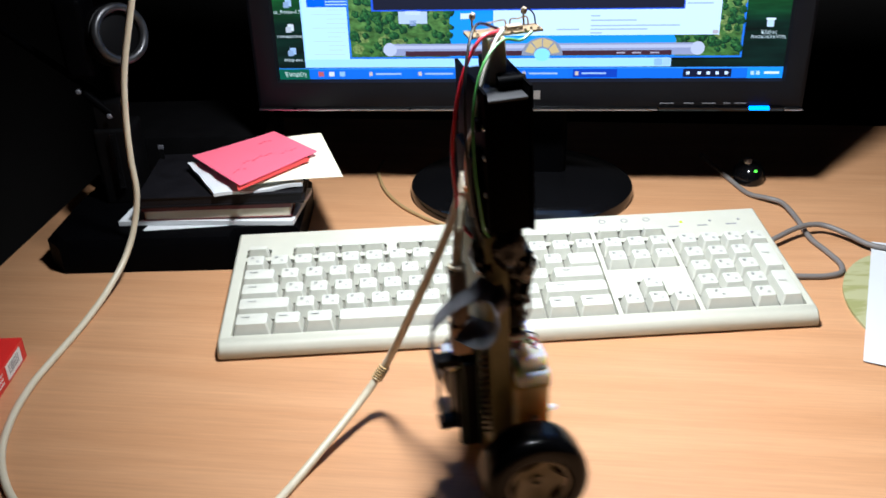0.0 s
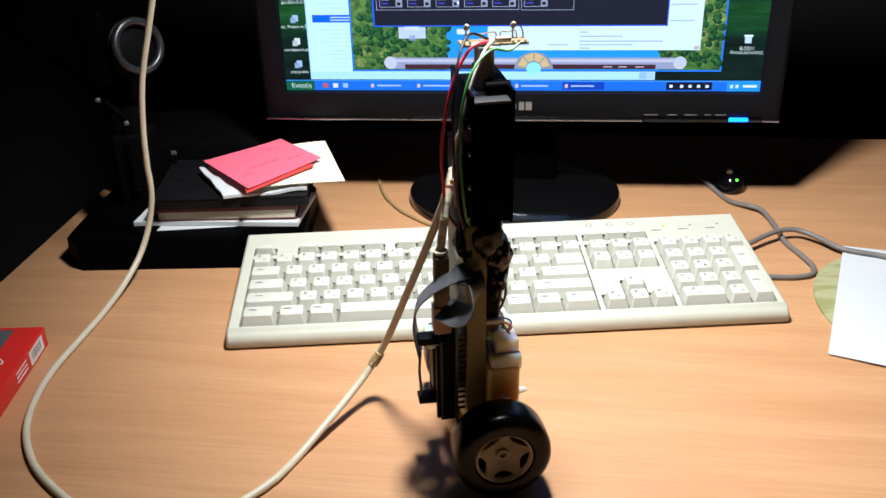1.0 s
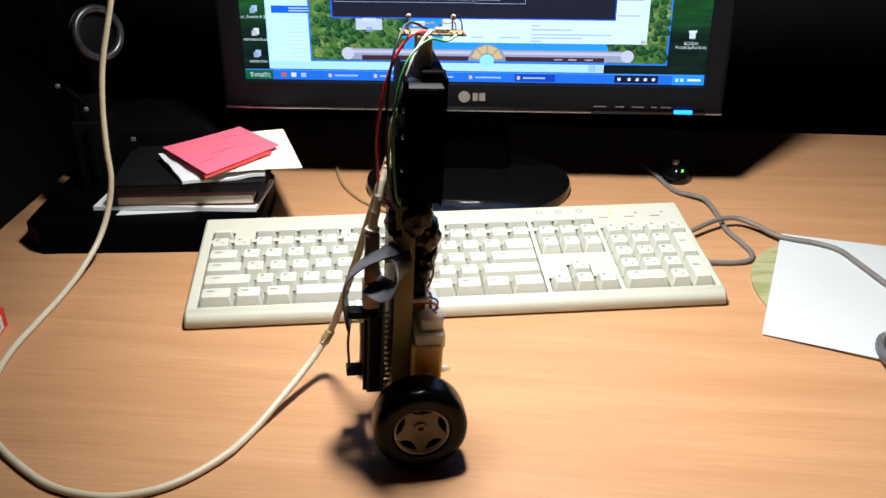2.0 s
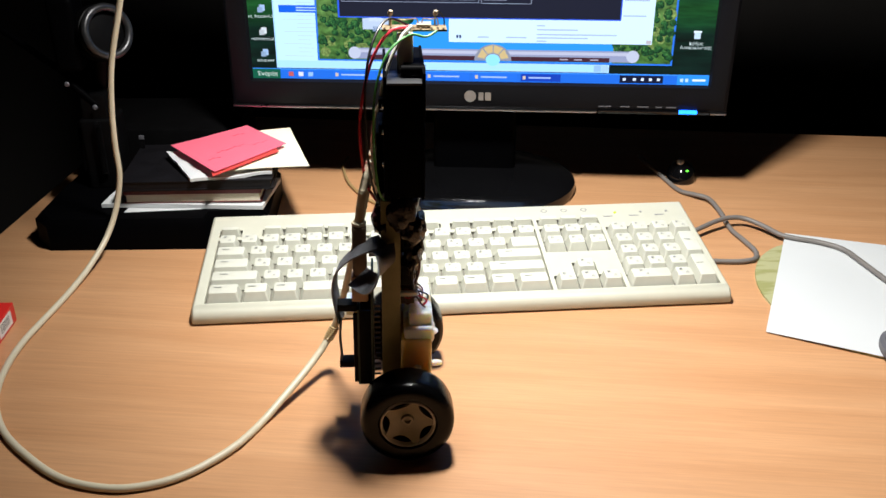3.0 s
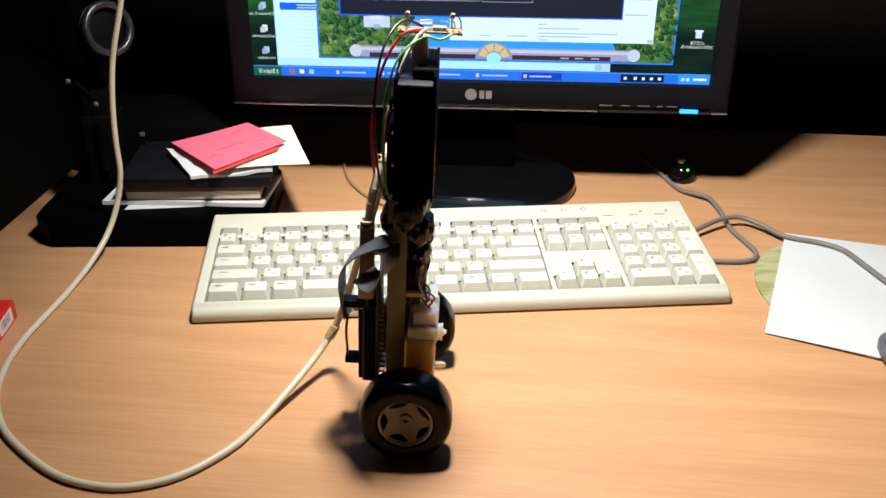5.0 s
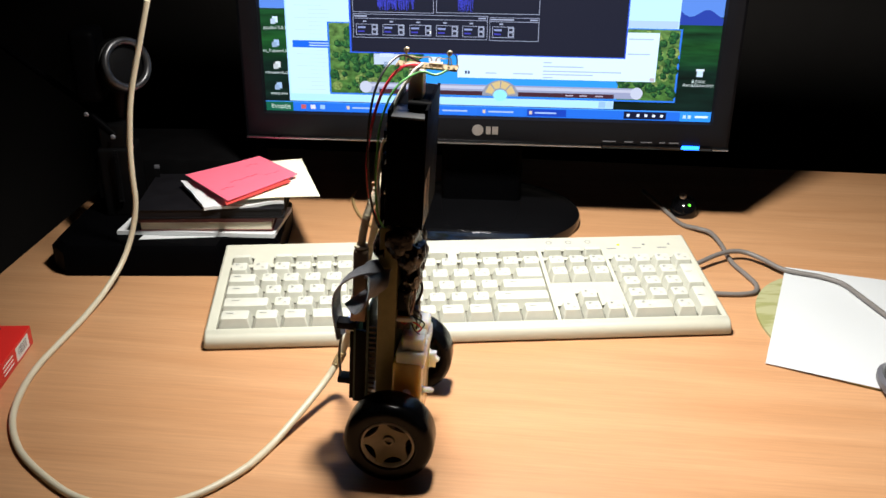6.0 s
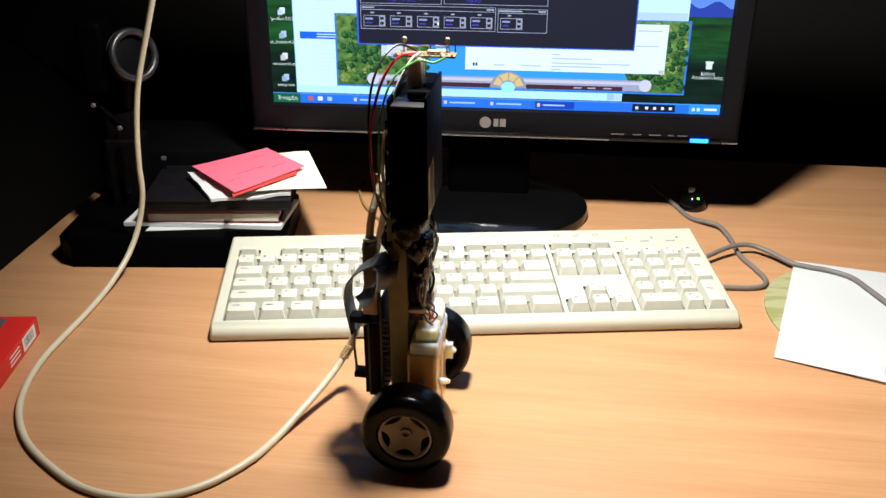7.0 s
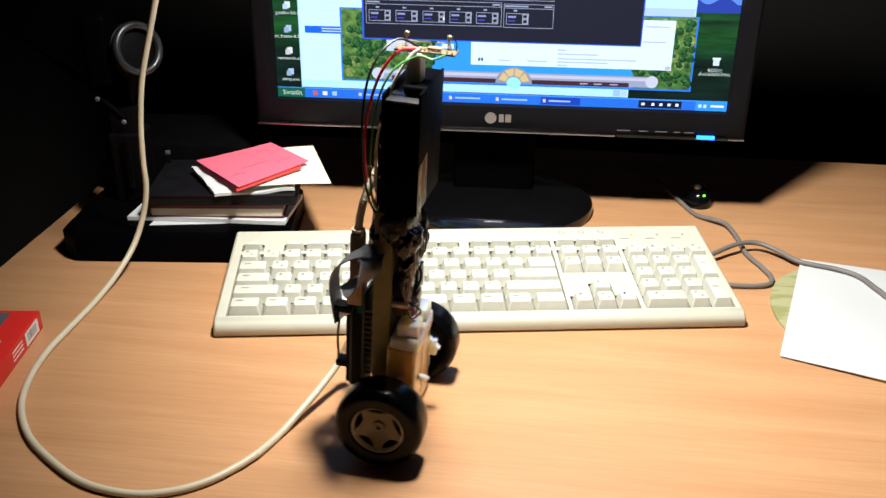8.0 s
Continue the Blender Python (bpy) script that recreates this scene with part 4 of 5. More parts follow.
def build_receiver():
    r = thing("usb_hub", "small black domed device with a green light", "device", at=pose(0.4760, 0.2560, 0, 0, 0, -8) @ Matrix.Scale(0.86, 4))
    part("shell", lathe([(0, 0.024), (0.006, 0.0235), (0.013, 0.020), (0.018, 0.012), (0.0195, 0.004), (0.019, 0.0), (0, 0)], 32, Matrix.Diagonal((0.92, 1.15, 1, 1))), GLOSS, r)
    part("knob", lathe([(0, 0.0062), (0.003, 0.0056), (0.0046, 0.003), (0.0046, 0)], 20, pose(-0.0035, -0.004, 0.0225)), SILVER, r, "silver knob")
    part("indicator", lathe([(0, 0.0022), (0.0014, 0.0018), (0.0017, 0)], 12, pose(0.0035, -0.0165, 0.0172, 55)), glow("green_light", (0.15, 1.0, 0.05), 2.2), r, "lit green indicator")


build_receiver()

thing("mouse_cable", "grey rubber cable looped on the desk beside the keyboard", "cable", material=GREY_CABLE,
      bm=tube([(0.4440, 0.3090, 0.006), (0.4530, 0.2720, 0.003), (0.4570, 0.2480, 0.0025), (0.4630, 0.2180, 0.0025), (0.4750, 0.2020, 0.0045), (0.4850, 0.1900, 0.0045), (0.4870, 0.1630, 0.003), (0.4840, 0.1240, 0.0025), (0.4880, 0.0970, 0.0025), (0.4900, 0.0750, 0.0025),
               (0.4840, 0.0610, 0.0025), (0.4700, 0.0570, 0.0025), (0.4550, 0.0580, 0.0025), (0.4380, 0.0600, 0.003), (0.4220, 0.0620, 0.003)], 0.0024, 10, 8))
thing("keyboard_cable", "grey rubber cable running over the white paper", "cable", material=GREY_CABLE,
      bm=tube([(0.4270, 0.1000, 0.008), (0.4500, 0.1150, 0.0085), (0.4690, 0.1260, 0.01), (0.4860, 0.1330, 0.01), (0.5000, 0.1320, 0.009), (0.5130, 0.1190, 0.0072), (0.5240, 0.1000, 0.006), (0.5370, 0.0910, 0.0058), (0.5540, 0.0820, 0.0058), (0.5690, 0.0670, 0.0058), (0.5740, 0.0450, 0.0058), (0.5800, 0.0060, 0.0058), (0.5880, -0.0370, 0.0058)], 0.0024, 10, 8))
thing("thin_cord", "thin tan cord lying behind the keyboard", "cable", material=TAN_CABLE,
      bm=tube([(0.1120, 0.3450, 0.002), (0.1070, 0.3210, 0.002), (0.1090, 0.2930, 0.002), (0.1150, 0.2640, 0.002), (0.1280, 0.2330, 0.002), (0.1430, 0.2110, 0.002), (0.1570, 0.1950, 0.002), (0.1790, 0.1770, 0.002)], 0.0016, 8, 8))


def build_red_box():
    b = thing("red_box", "small glossy red cardboard box with grey panel and barcode label", "box", at=pose(-0.1540, 0.0100, 0, 0, 0, -2))
    part("carton", box((-0.085, -0.125, 0), (0, 0, 0.0165), 0.0006), RED_CARD, b)
    part("panel", box((-0.083, -0.055, 0.0165), (-0.022, -0.004, 0.0167)), GREY_CARD, b, "grey printed panel")
    part("label", box((0.0, -0.034, 0.0022), (0.0002, -0.008, 0.0140)), LABEL, b, "white barcode label")
    bm = bmesh.new()
    y = -0.030
    rng = random.Random(2)
    while y < -0.013:
        w = rng.choice((0.0004, 0.0007, 0.0011))
        add_box(bm, (0.0002, y, 0.0050), (0.0003, y + w, 0.0125))
        y += w + rng.choice((0.0005, 0.0009))
    part("barcode", bm, LEGEND, b, smooth=False)
    for z in (0.0045, 0.0080, 0.0115):
        part("printed_line", box((0.0, -0.060, z), (0.0002, -0.040, z + 0.0010)), LABEL, b, smooth=False)
    part("printed_swirl", lathe([(0.0105, 0.0), (0.0105, 0.0002), (0.0112, 0.0002), (0.0112, 0)], 32, pose(-0.030, -0.050, 0.0166) @ Matrix.Diagonal((1.6, 0.7, 1, 1))), LABEL, b, "white printed oval line")


build_red_box()

# ---- balancing robot ----
WHEEL_R = 0.030
NEAR_Y, FAR_Y = -0.0565, 0.0510
robot = thing("balancing_robot", "home-built two-wheeled balancing robot with exposed boards and wires", "robot")


def build_wheel(y, side):
    """side -1: the outer face looks to -y."""
    hub = new("wheel")
    hub.empty_display_size = 0.01
    hub.parent = robot
    turn = pose(0, 0, 0, 90 if side < 0 else -90)
    r = WHEEL_R
    # profile along the axle; +z of the lathe is the outer side
    tyre = [(0.0165, -0.0118), (0.0225, -0.0128), (0.0268, -0.0125), (0.0291, -0.0102), (0.0299, -0.0066), (r, -0.0020), (r, 0.0020), (0.0299, 0.0066), (0.0291, 0.0100), (0.0268, 0.0122), (0.0230, 0.0127), (0.0190, 0.0120), (0.0178, 0.0100), (0.0165, 0.0100)]
    part("tyre", lathe(tyre, 80, turn, True), RUBBER, hub, "black rubber tyre")
    part("rim_edge", lathe([(0.0160, 0.0080), (0.0163, 0.0108), (0.0170, 0.0116), (0.0176, 0.0110), (0.0178, 0.0080)], 64, turn, True), RIMRING, hub)
    part("barrel", lathe([(0.0, -0.008), (0.0172, -0.008), (0.0172, 0.009), (0.0164, 0.009), (0.0160, -0.0065), (0.0, -0.0065)], 48, turn), BLACK, hub)
    # dished five-armed star with rounded windows between the arms
    bm = bmesh.new()
    n, rings = 150, []
    for dz in (-0.0022, 0.0):
        layer = []
        for q in range(6):
            ring_ = []
            for i in range(n):
                a = 2 * math.pi * i / n
                away = abs((a % radians(72)) - radians(36))
                reach = 0.0167 - 0.0054 * math.sqrt(max(0.0, 1 - (away / radians(27)) ** 2))
                rr = 0.0026 + (reach - 0.0026) * q / 5
                ring_.append(bm.verts.new((rr * math.cos(a), rr * math.sin(a), 0.0046 + 0.0058 * (rr / 0.0166) ** 1.4 + dz)))
            layer.append(ring_)
        rings.append(layer)
    for i in range(n):
        j = (i + 1) % n
        for q in range(5):
            bm.faces.new((rings[1][q][i], rings[1][q + 1][i], rings[1][q + 1][j], rings[1][q][j]))
            bm.faces.new((rings[0][q][i], rings[0][q][j], rings[0][q + 1][j], rings[0][q + 1][i]))
        bm.faces.new((rings[0][5][i], rings[0][5][j], rings[1][5][j], rings[1][5][i]))
        bm.faces.new((rings[0][0][i], rings[1][0][i], rings[1][0][j], rings[0][0][j]))
    bmesh.ops.transform(bm, matrix=turn, verts=bm.verts[:])
    part("star_rim", bm, RIM, hub, "cream five-armed rim")
    part("hub_cap", lathe([(0, 0.0052), (0.0019, 0.0052), (0.0021, 0.0072), (0.0036, 0.0072), (0.0042, 0.0048), (0.0042, 0.0030), (0, 0.0030)], 28, turn), RIM, hub)
    hub.matrix_basis = pose(0, y, 0)
    return hub


wheel_near = build_wheel(NEAR_Y, -1)
wheel_far = build_wheel(FAR_Y, 1)


def build_body():
    P = robot
    # backbone board
    part("backbone", box((-0.0155, -0.030, -0.004), (-0.0035, 0.032, 0.138), 0.0008), PLY, P, "olive brown backbone board")
    part("axle_plate", box((-0.014, -0.038, -0.012), (0.012, 0.036, -0.004), 0.001), PLY, P)
    # gear motors
    for y0, y1 in ((-0.036, -0.014), (-0.013, 0.010)):
        gm = new("gear_motor")
        gm.parent = P
        bm = bmesh.new()
        add_box(bm, (-0.0035, y0 - 0.001, -0.011), (0.0165, y1, 0.0450), 0.0028, 3)
        part("gearbox", bm, AMBER, gm, "translucent amber gearbox")
        bm = bmesh.new()
        add_box(bm, (-0.0015, y0 - 0.0003, 0.0405), (0.0178, y1 - 0.0005, 0.0525), 0.0026, 3)
        add_box(bm, (0.0020, y0 + 0.003, 0.050), (0.0165, y1 - 0.003, 0.0615), 0.0020, 3)
        part("motor_can", bm, WHITE, gm, "white plastic motor end")
        reach = 0.012 if y0 < -0.03 else 0.021
        part("shaft", lathe([(0, -reach), (0.0026, -reach), (0.0026, reach), (0, reach)], 16, pose(0, -0.046 if y0 < -0.03 else 0.030, 0, 90)), WHITE, gm)
        # small white boss put where the gearbox front catches a highlight
        part("boss", lathe([(0, 0.0022), (0.0022, 0.0018), (0.0028, 0.0)], 18, pose(0.0070, y0 - 0.0010, 0.022, 90)), WHITE, gm, "white boss standing for a bright highlight")
        part("terminal", box((0.0100, (y0 + y1) / 2 - 0.003, 0.0585), (0.0135, (y0 + y1) / 2 + 0.003, 0.0610), 0.0005), COPPER, gm, "copper terminal")
        if y0 < -0.03:
            part("peg", lathe([(0, 0.0), (0.0022, 0.0), (0.0022, 0.005), (0.0012, 0.0075), (0, 0.0075)], 14, pose(0.0165, (y0 + y1) / 2, 0.018, 0, 90, 0)), WHITE, gm, "white moulded peg")
    # star knob between the motors and the far wheel
    bm = bmesh.new()
    top, low = [], []
    for i in range(16):
        a, rr = 2 * math.pi * i / 16, (0.0085 if i % 2 == 0 else 0.0062)
        top.append(bm.verts.new((rr * math.cos(a), rr * math.sin(a), 0.004)))
        low.append(bm.verts.new((rr * math.cos(a), rr * math.sin(a), 0.0)))
    for i in range(16):
        bm.faces.new((low[i], low[(i + 1) % 16], top[(i + 1) % 16], top[i]))
    bm.faces.new(top)
    bm.faces.new(low[::-1])
    bmesh.ops.transform(bm, matrix=pose(0.0150, 0.0140, 0.0200, 90), verts=bm.verts[:])
    part("gear", bm, WHITE, P, "white toothed gear")
    # controller board stack on the back of the backbone
    cb = new("controller_board")
    cb.parent = P
    part("circuit_board", box((-0.0225, -0.030, 0.003), (-0.0208, 0.012, 0.078), 0.0003), PCB, cb)
    part("shield_board", box((-0.0315, -0.028, 0.004), (-0.0300, 0.002, 0.062), 0.0003), PCB, cb)
    for y in (-0.028, -0.001):
        part("header", box((-0.0302, y, 0.004), (-0.0224, y + 0.0030, 0.060), 0.0004), BLACK, cb, "black pin header")
        part("header", box((-0.0340, y, 0.006), (-0.0313, y + 0.0030, 0.058), 0.0004), BLACK, cb, "black pin header")
    for i in range(14):
        part("pin", box((-0.0206, -0.0288, 0.012 + i * 0.0040), (-0.0165, -0.0278, 0.0132 + i * 0.0040)), BRONZE, cb)
    part("chip", box((-0.0345, -0.018, 0.020), (-0.0313, -0.006, 0.052), 0.0006), BLACK, cb)
    part("capacitor", lathe([(0, 0.0085), (0.0026, 0.0085), (0.0030, 0.0075), (0.0030, 0.0), (0, 0.0)], 18, pose(-0.0313, -0.010, 0.057, 0, -90, 0)), STEEL, cb)
    part("green_light", box((-0.0318, -0.0250, 0.040), (-0.0308, -0.0235, 0.0420)), glow("board_light", (0.05, 1.0, 0.15), 3.0), cb, "small green indicator")
    part("screw_terminal", box((-0.0385, -0.022, 0.054), (-0.0313, -0.006, 0.0620), 0.0008), WHITE, cb, "white screw terminal")
    part("connector", box((-0.0440, -0.025, 0.0585), (-0.0313, -0.016, 0.0635), 0.0006), BLACK, cb)
    part("connector", box((-0.0440, -0.020, 0.012), (-0.0313, -0.010, 0.0160), 0.0006), BLACK, cb)
    part("usb_socket", box((-0.0345, -0.026, 0.066), (-0.0240, -0.014, 0.084), 0.0012), mat("tan_socket", (0.42, 0.28, 0.17), 0.5, vary=0.12, scale=150), cb, "pale tan socket housing")
    # driver parts on the front of the backbone
    for x, y, z, w, d, h, m, nm in ((-0.0035, -0.022, 0.062, 0.009, 0.016, 0.012, USB_PLUG, "relay"), (-0.0035, -0.004, 0.060, 0.012, 0.014, 0.008, SENSOR, "driver_board"), (-0.0035, -0.026, 0.078, 0.007, 0.010, 0.014, BLACK, "regulator"),
                                    (-0.0035, 0.006, 0.064, 0.010, 0.016, 0.018, PCB, "driver_board"), (-0.0035, -0.012, 0.094, 0.008, 0.018, 0.016, BLACK, "chip"), (-0.0035, -0.027, 0.0700, 0.011, 0.004, 0.003, PYLON, "clip")):
        part(nm, box((x, y, z), (x + w, y + d, z + h), 0.0007), m, P)
    # battery box
    bb = new("battery_box")
    bb.parent = P
    bm = box((-0.0112, -0.0302, 0.1400), (0.0094, 0.0300, 0.2100), 0.0012)
    part("case", bm, MATTE, bb, "black plastic battery case")
    part("side_wall", box((-0.0130, -0.0308, 0.1390), (-0.0112, 0.0310, 0.2150), 0.0006), MATTE, bb)
    part("side_wall", box((0.0094, -0.0308, 0.1390), (0.0112, 0.0310, 0.2170), 0.0006), MATTE, bb)
    part("end_block", box((-0.0010, -0.012, 0.2095), (0.0094, 0.028, 0.2170), 0.001), MATTE, bb)
    # ledge coloured lighter than the case, for the light it reflects
    part("slope_face", box((-0.0110, -0.0300, 0.2098), (0.0092, -0.0040, 0.2112), 0.0004), mat("lit_ledge_plastic", (0.022, 0.023, 0.026), 0.4, vary=0.2), bb, "plastic ledge, greyed for the light it reflects")
    part("bolt", lathe([(0, 0.007), (0.003, 0.007), (0.003, -0.007), (0, -0.007)], 14, pose(0.0045, -0.0165, 0.2150, 0, 90, 0)), MATTE, bb)
    part("label_remnant", sheet([(0.0113, -0.0306, 0.1400), (0.0115, -0.0060, 0.1400), (0.0115, -0.0080, 0.1740), (0.0113, -0.0306, 0.1700)], 0.0002, 12, 12,
         lift=lambda u, v: 0.0), worn_label(), bb, "torn shiny tan label with black patches")
    for z in (0.138, 0.158, 0.178, 0.194):
        part("contact", box((-0.0160, -0.024, z), (-0.0130, -0.016, z + 0.006), 0.0005), MATTE, bb)
        part("rivet", lathe([(0, 0.0012), (0.0012, 0.0009), (0.0016, 0)], 10, pose(-0.0130, -0.027, z + 0.003, 0, -90, 0)), STEEL, bb)
    # switch board along the case
    part("side_board", box((-0.0175, -0.020, 0.126), (-0.0132, 0.018, 0.178), 0.0006), MATTE, P)
    part("trimmer", box((-0.0230, -0.022, 0.162), (-0.0208, -0.0195, 0.1645), 0.0003), COPPER, P, "small copper trimmer")
    # pylon and sensor bar
    part("pylon", box((-0.0045, -0.0080, 0.2000), (0.0048, 0.0050, 0.2345), 0.0012), PYLON, P, "milky plastic pylon")
    sb = new("sensor_board")
    sb.parent = P
    sb.matrix_basis = pose(0.004, 0.0, 0.2345, 0, 0, 0)
    part("circuit_board", box((-0.0172, -0.0055, 0), (0.0205, 0.0065, 0.0012), 0.0002), SENSOR, sb, "cream circuit board")
    for i in range(11):
        x = -0.0155 + i * 0.0034
        part("solder_joint", lathe([(0, 0.0009), (0.0005, 0.0007), (0.0009, 0)], 8, pose(x, -0.0045 + 0.0012 * (i % 2), 0.0016)), GOLD, sb)
    for x0, x1, y in ((-0.012, 0.004, 0.0030), (0.006, 0.016, 0.0045)):
        part("jumper", tube([(x0, y, 0.001), (x0 + 0.001, y, 0.0050), ((x0 + x1) / 2, y + 0.001, 0.0046), (x1 - 0.001, y, 0.0054), (x1, y, 0.001)], 0.00042, 6, 5), GOLD, sb, "bare wire jumper")
    part("chip", box((0.0030, -0.0030, 0.0016), (0.0110, 0.0022, 0.0034), 0.0003), HEAD, sb)
    for x in (-0.0125, 0.0140):
        part("sensor_pin", tube([(x, 0.006, 0.001), (x, 0.0065, 0.0075)], 0.0005, 6, 2), GOLD, sb)
        part("sensor_head", lathe([(0, 0.0034), (0.0012, 0.0029), (0.0017, 0.0015), (0.0014, 0.0), (0, 0)], 16, pose(x, 0.0066, 0.0068, 12, 14, 0)), HEAD, sb, "small beige sensor head")
    part("jumper", tube([(0.0160, 0.006, 0.0095), (0.0190, 0.005, 0.0060), (0.0195, 0.004, 0.001)], 0.0004, 6, 4), BLACK_WIRE, sb)
    # signal wires from the sensor board down to the controller
    for name, m, pts in (
            ("red_wire", RED_WIRE, [(0.002, -0.006, 0.2375), (-0.008, -0.010, 0.2360), (-0.0165, -0.014, 0.2260), (-0.0230, -0.016, 0.2080), (-0.0270, -0.017, 0.1820), (-0.0260, -0.016, 0.1580), (-0.0235, -0.010, 0.1400), (-0.015, -0.012, 0.1270), (-0.006, -0.026, 0.1240)]),
            ("black_wire", BLACK_WIRE, [(0.002, -0.004, 0.2380), (-0.009, -0.008, 0.2425), (-0.0165, -0.020, 0.2370), (-0.0215, -0.030, 0.2230), (-0.0235, -0.034, 0.2000), (-0.0225, -0.034, 0.1700), (-0.0190, -0.030, 0.1450), (-0.012, -0.020, 0.1240)]),
            ("green_wire", GREEN_WIRE, [(0.0185, -0.006, 0.2350), (0.012, -0.009, 0.2325), (0.002, -0.010, 0.2335), (-0.0105, -0.020, 0.2250), (-0.0175, -0.026, 0.2050), (-0.0190, -0.030, 0.1800), (-0.0180, -0.033, 0.1600), (-0.0150, -0.031, 0.1420), (-0.006, -0.022, 0.1320)]),
            ("white_wire", WHITE_WIRE, [(0.004, -0.007, 0.2380), (-0.001, -0.0105, 0.2340), (-0.0075, -0.015, 0.2230), (-0.0130, -0.018, 0.2080), (-0.0150, -0.018, 0.1960), (-0.0185, -0.016, 0.1850), (-0.020, -0.015, 0.1650), (-0.0185, -0.016, 0.1450)])):
        part(name, tube(pts, 0.00095 if name == "red_wire" else 0.00110 if name == "white_wire" else 0.00075, 8, 8), m, P)
    # the dark bundle tied to the front of the backbone
    rng = random.Random(11)
    for i in range(13):
        x0, y0 = rng.uniform(-0.002, 0.006), rng.uniform(-0.032, 0.020)
        pts = [(x0 - 0.004, y0, 0.132), (x0 + rng.uniform(0, 0.006), y0 + rng.uniform(-0.006, 0.006), 0.120), (x0 + rng.uniform(0, 0.009), y0 + rng.uniform(-0.008, 0.008), 0.108), (x0 + rng.uniform(-0.002, 0.007), y0 + rng.uniform(-0.005, 0.005), 0.096),
               (x0 + rng.uniform(-0.002, 0.005), y0, 0.084), (x0 + 0.001, y0 * 0.7, 0.070)]
        part("loose_wire", tube(pts, rng.uniform(0.0007, 0.0013), 6, 6), rng.choice((BLACK_WIRE, BLACK_WIRE, BLACK_WIRE, BROWN_WIRE)), P)
    for i in range(5):
        a = rng.uniform(0, 6)
        pts = [(0.002, -0.024 + i * 0.008, 0.118), (0.0085 + 0.0015 * math.sin(a), -0.026 + i * 0.008, 0.113), (0.0100, -0.024 + i * 0.008, 0.103), (0.008, -0.022 + i * 0.008, 0.094), (0.001, -0.022 + i * 0.007, 0.090)]
        part("loose_wire", tube(pts, 0.0009, 6, 6), BLACK_WIRE, P)
    for i in range(6):
        y = -0.026 + 0.0042 * i + rng.uniform(-0.002, 0.002)
        part("motor_wire", tube([(0.011 + rng.uniform(-0.003, 0.002), -0.025 + 0.0015 * i, 0.0605), (0.013 + rng.uniform(-0.004, 0.002), y - 0.003, 0.066), (0.006, y - rng.uniform(0.0, 0.005), 0.070), (0.001, y, 0.064 + 0.002 * i), (-0.002, y, 0.072)], 0.00055, 6, 6), (BROWN_WIRE, RED_WIRE, BLACK_WIRE, BROWN_WIRE, HEAD, BROWN_WIRE)[i], P)
    # lumps of black tape round the bundle
    for cx, cy, cz, sx, sy, sz in ((0.0005, -0.010, 0.1290, 0.0085, 0.0200, 0.0120), (0.0045, -0.016, 0.1160, 0.0080, 0.0150, 0.0110), (0.0015, 0.006, 0.1080, 0.0080, 0.0180, 0.0120), (-0.0150, -0.018, 0.1210, 0.0060, 0.0130, 0.0090), (0.0050, -0.016, 0.1010, 0.0066, 0.0130, 0.0110), (0.0030, -0.018, 0.0890, 0.0058, 0.0100, 0.0090), (-0.0030, -0.0295, 0.1290, 0.0092, 0.0045, 0.0110), (0.0045, -0.0285, 0.1180, 0.0075, 0.0060, 0.0100)):
        bm = bmesh.new()
        bmesh.ops.create_icosphere(bm, subdivisions=3, radius=1.0)
        for v in bm.verts:
            k = 1 + 0.32 * noise.noise(v.co * 2.1 + Vector((cx, cy, cz)) * 400) + 0.12 * noise.noise(v.co * 6)
            v.co = Vector((v.co.x * sx * k + cx, v.co.y * sy * k + cy, v.co.z * sz * k + cz))
        part("tape_lump", bm, TAPE, P, "crumpled black tape")
    # ribbon, curling out from the controller
    part("ribbon_cable", ribbon([(-0.014, -0.030, 0.112), (-0.024, -0.035, 0.110), (-0.034, -0.030, 0.102), (-0.0425, -0.024, 0.090), (-0.0455, -0.019, 0.076), (-0.0445, -0.017, 0.062), (-0.0420, -0.017, 0.048)], 0.0058), RIBBON, P, "curled grey ribbon cable")
    part("ribbon_cable", ribbon([(-0.015, -0.031, 0.109), (-0.0150, -0.044, 0.106), (-0.0175, -0.052, 0.098), (-0.0225, -0.047, 0.091), (-0.030, -0.032, 0.088)], 0.0082), RIBBON, P, "curled grey ribbon cable")
    part("lead", tube([(-0.0420, -0.017, 0.050), (-0.0432, -0.018, 0.036), (-0.0425, -0.018, 0.022), (-0.0435, -0.016, 0.0140)], 0.0009, 6, 6), RIBBON, P)
    # plug of the supply cable
    part("usb_plug", box((-0.0335, -0.0250, 0.083), (-0.0245, -0.0150, 0.118), 0.0028, 3), USB_PLUG, P, "brown moulded plug")
    part("plug_collar", lathe([(0.0034, 0), (0.0045, 0.0006), (0.0045, 0.0022), (0.0034, 0.0028)], 20, pose(-0.029, -0.020, 0.1178), True), USB, P)


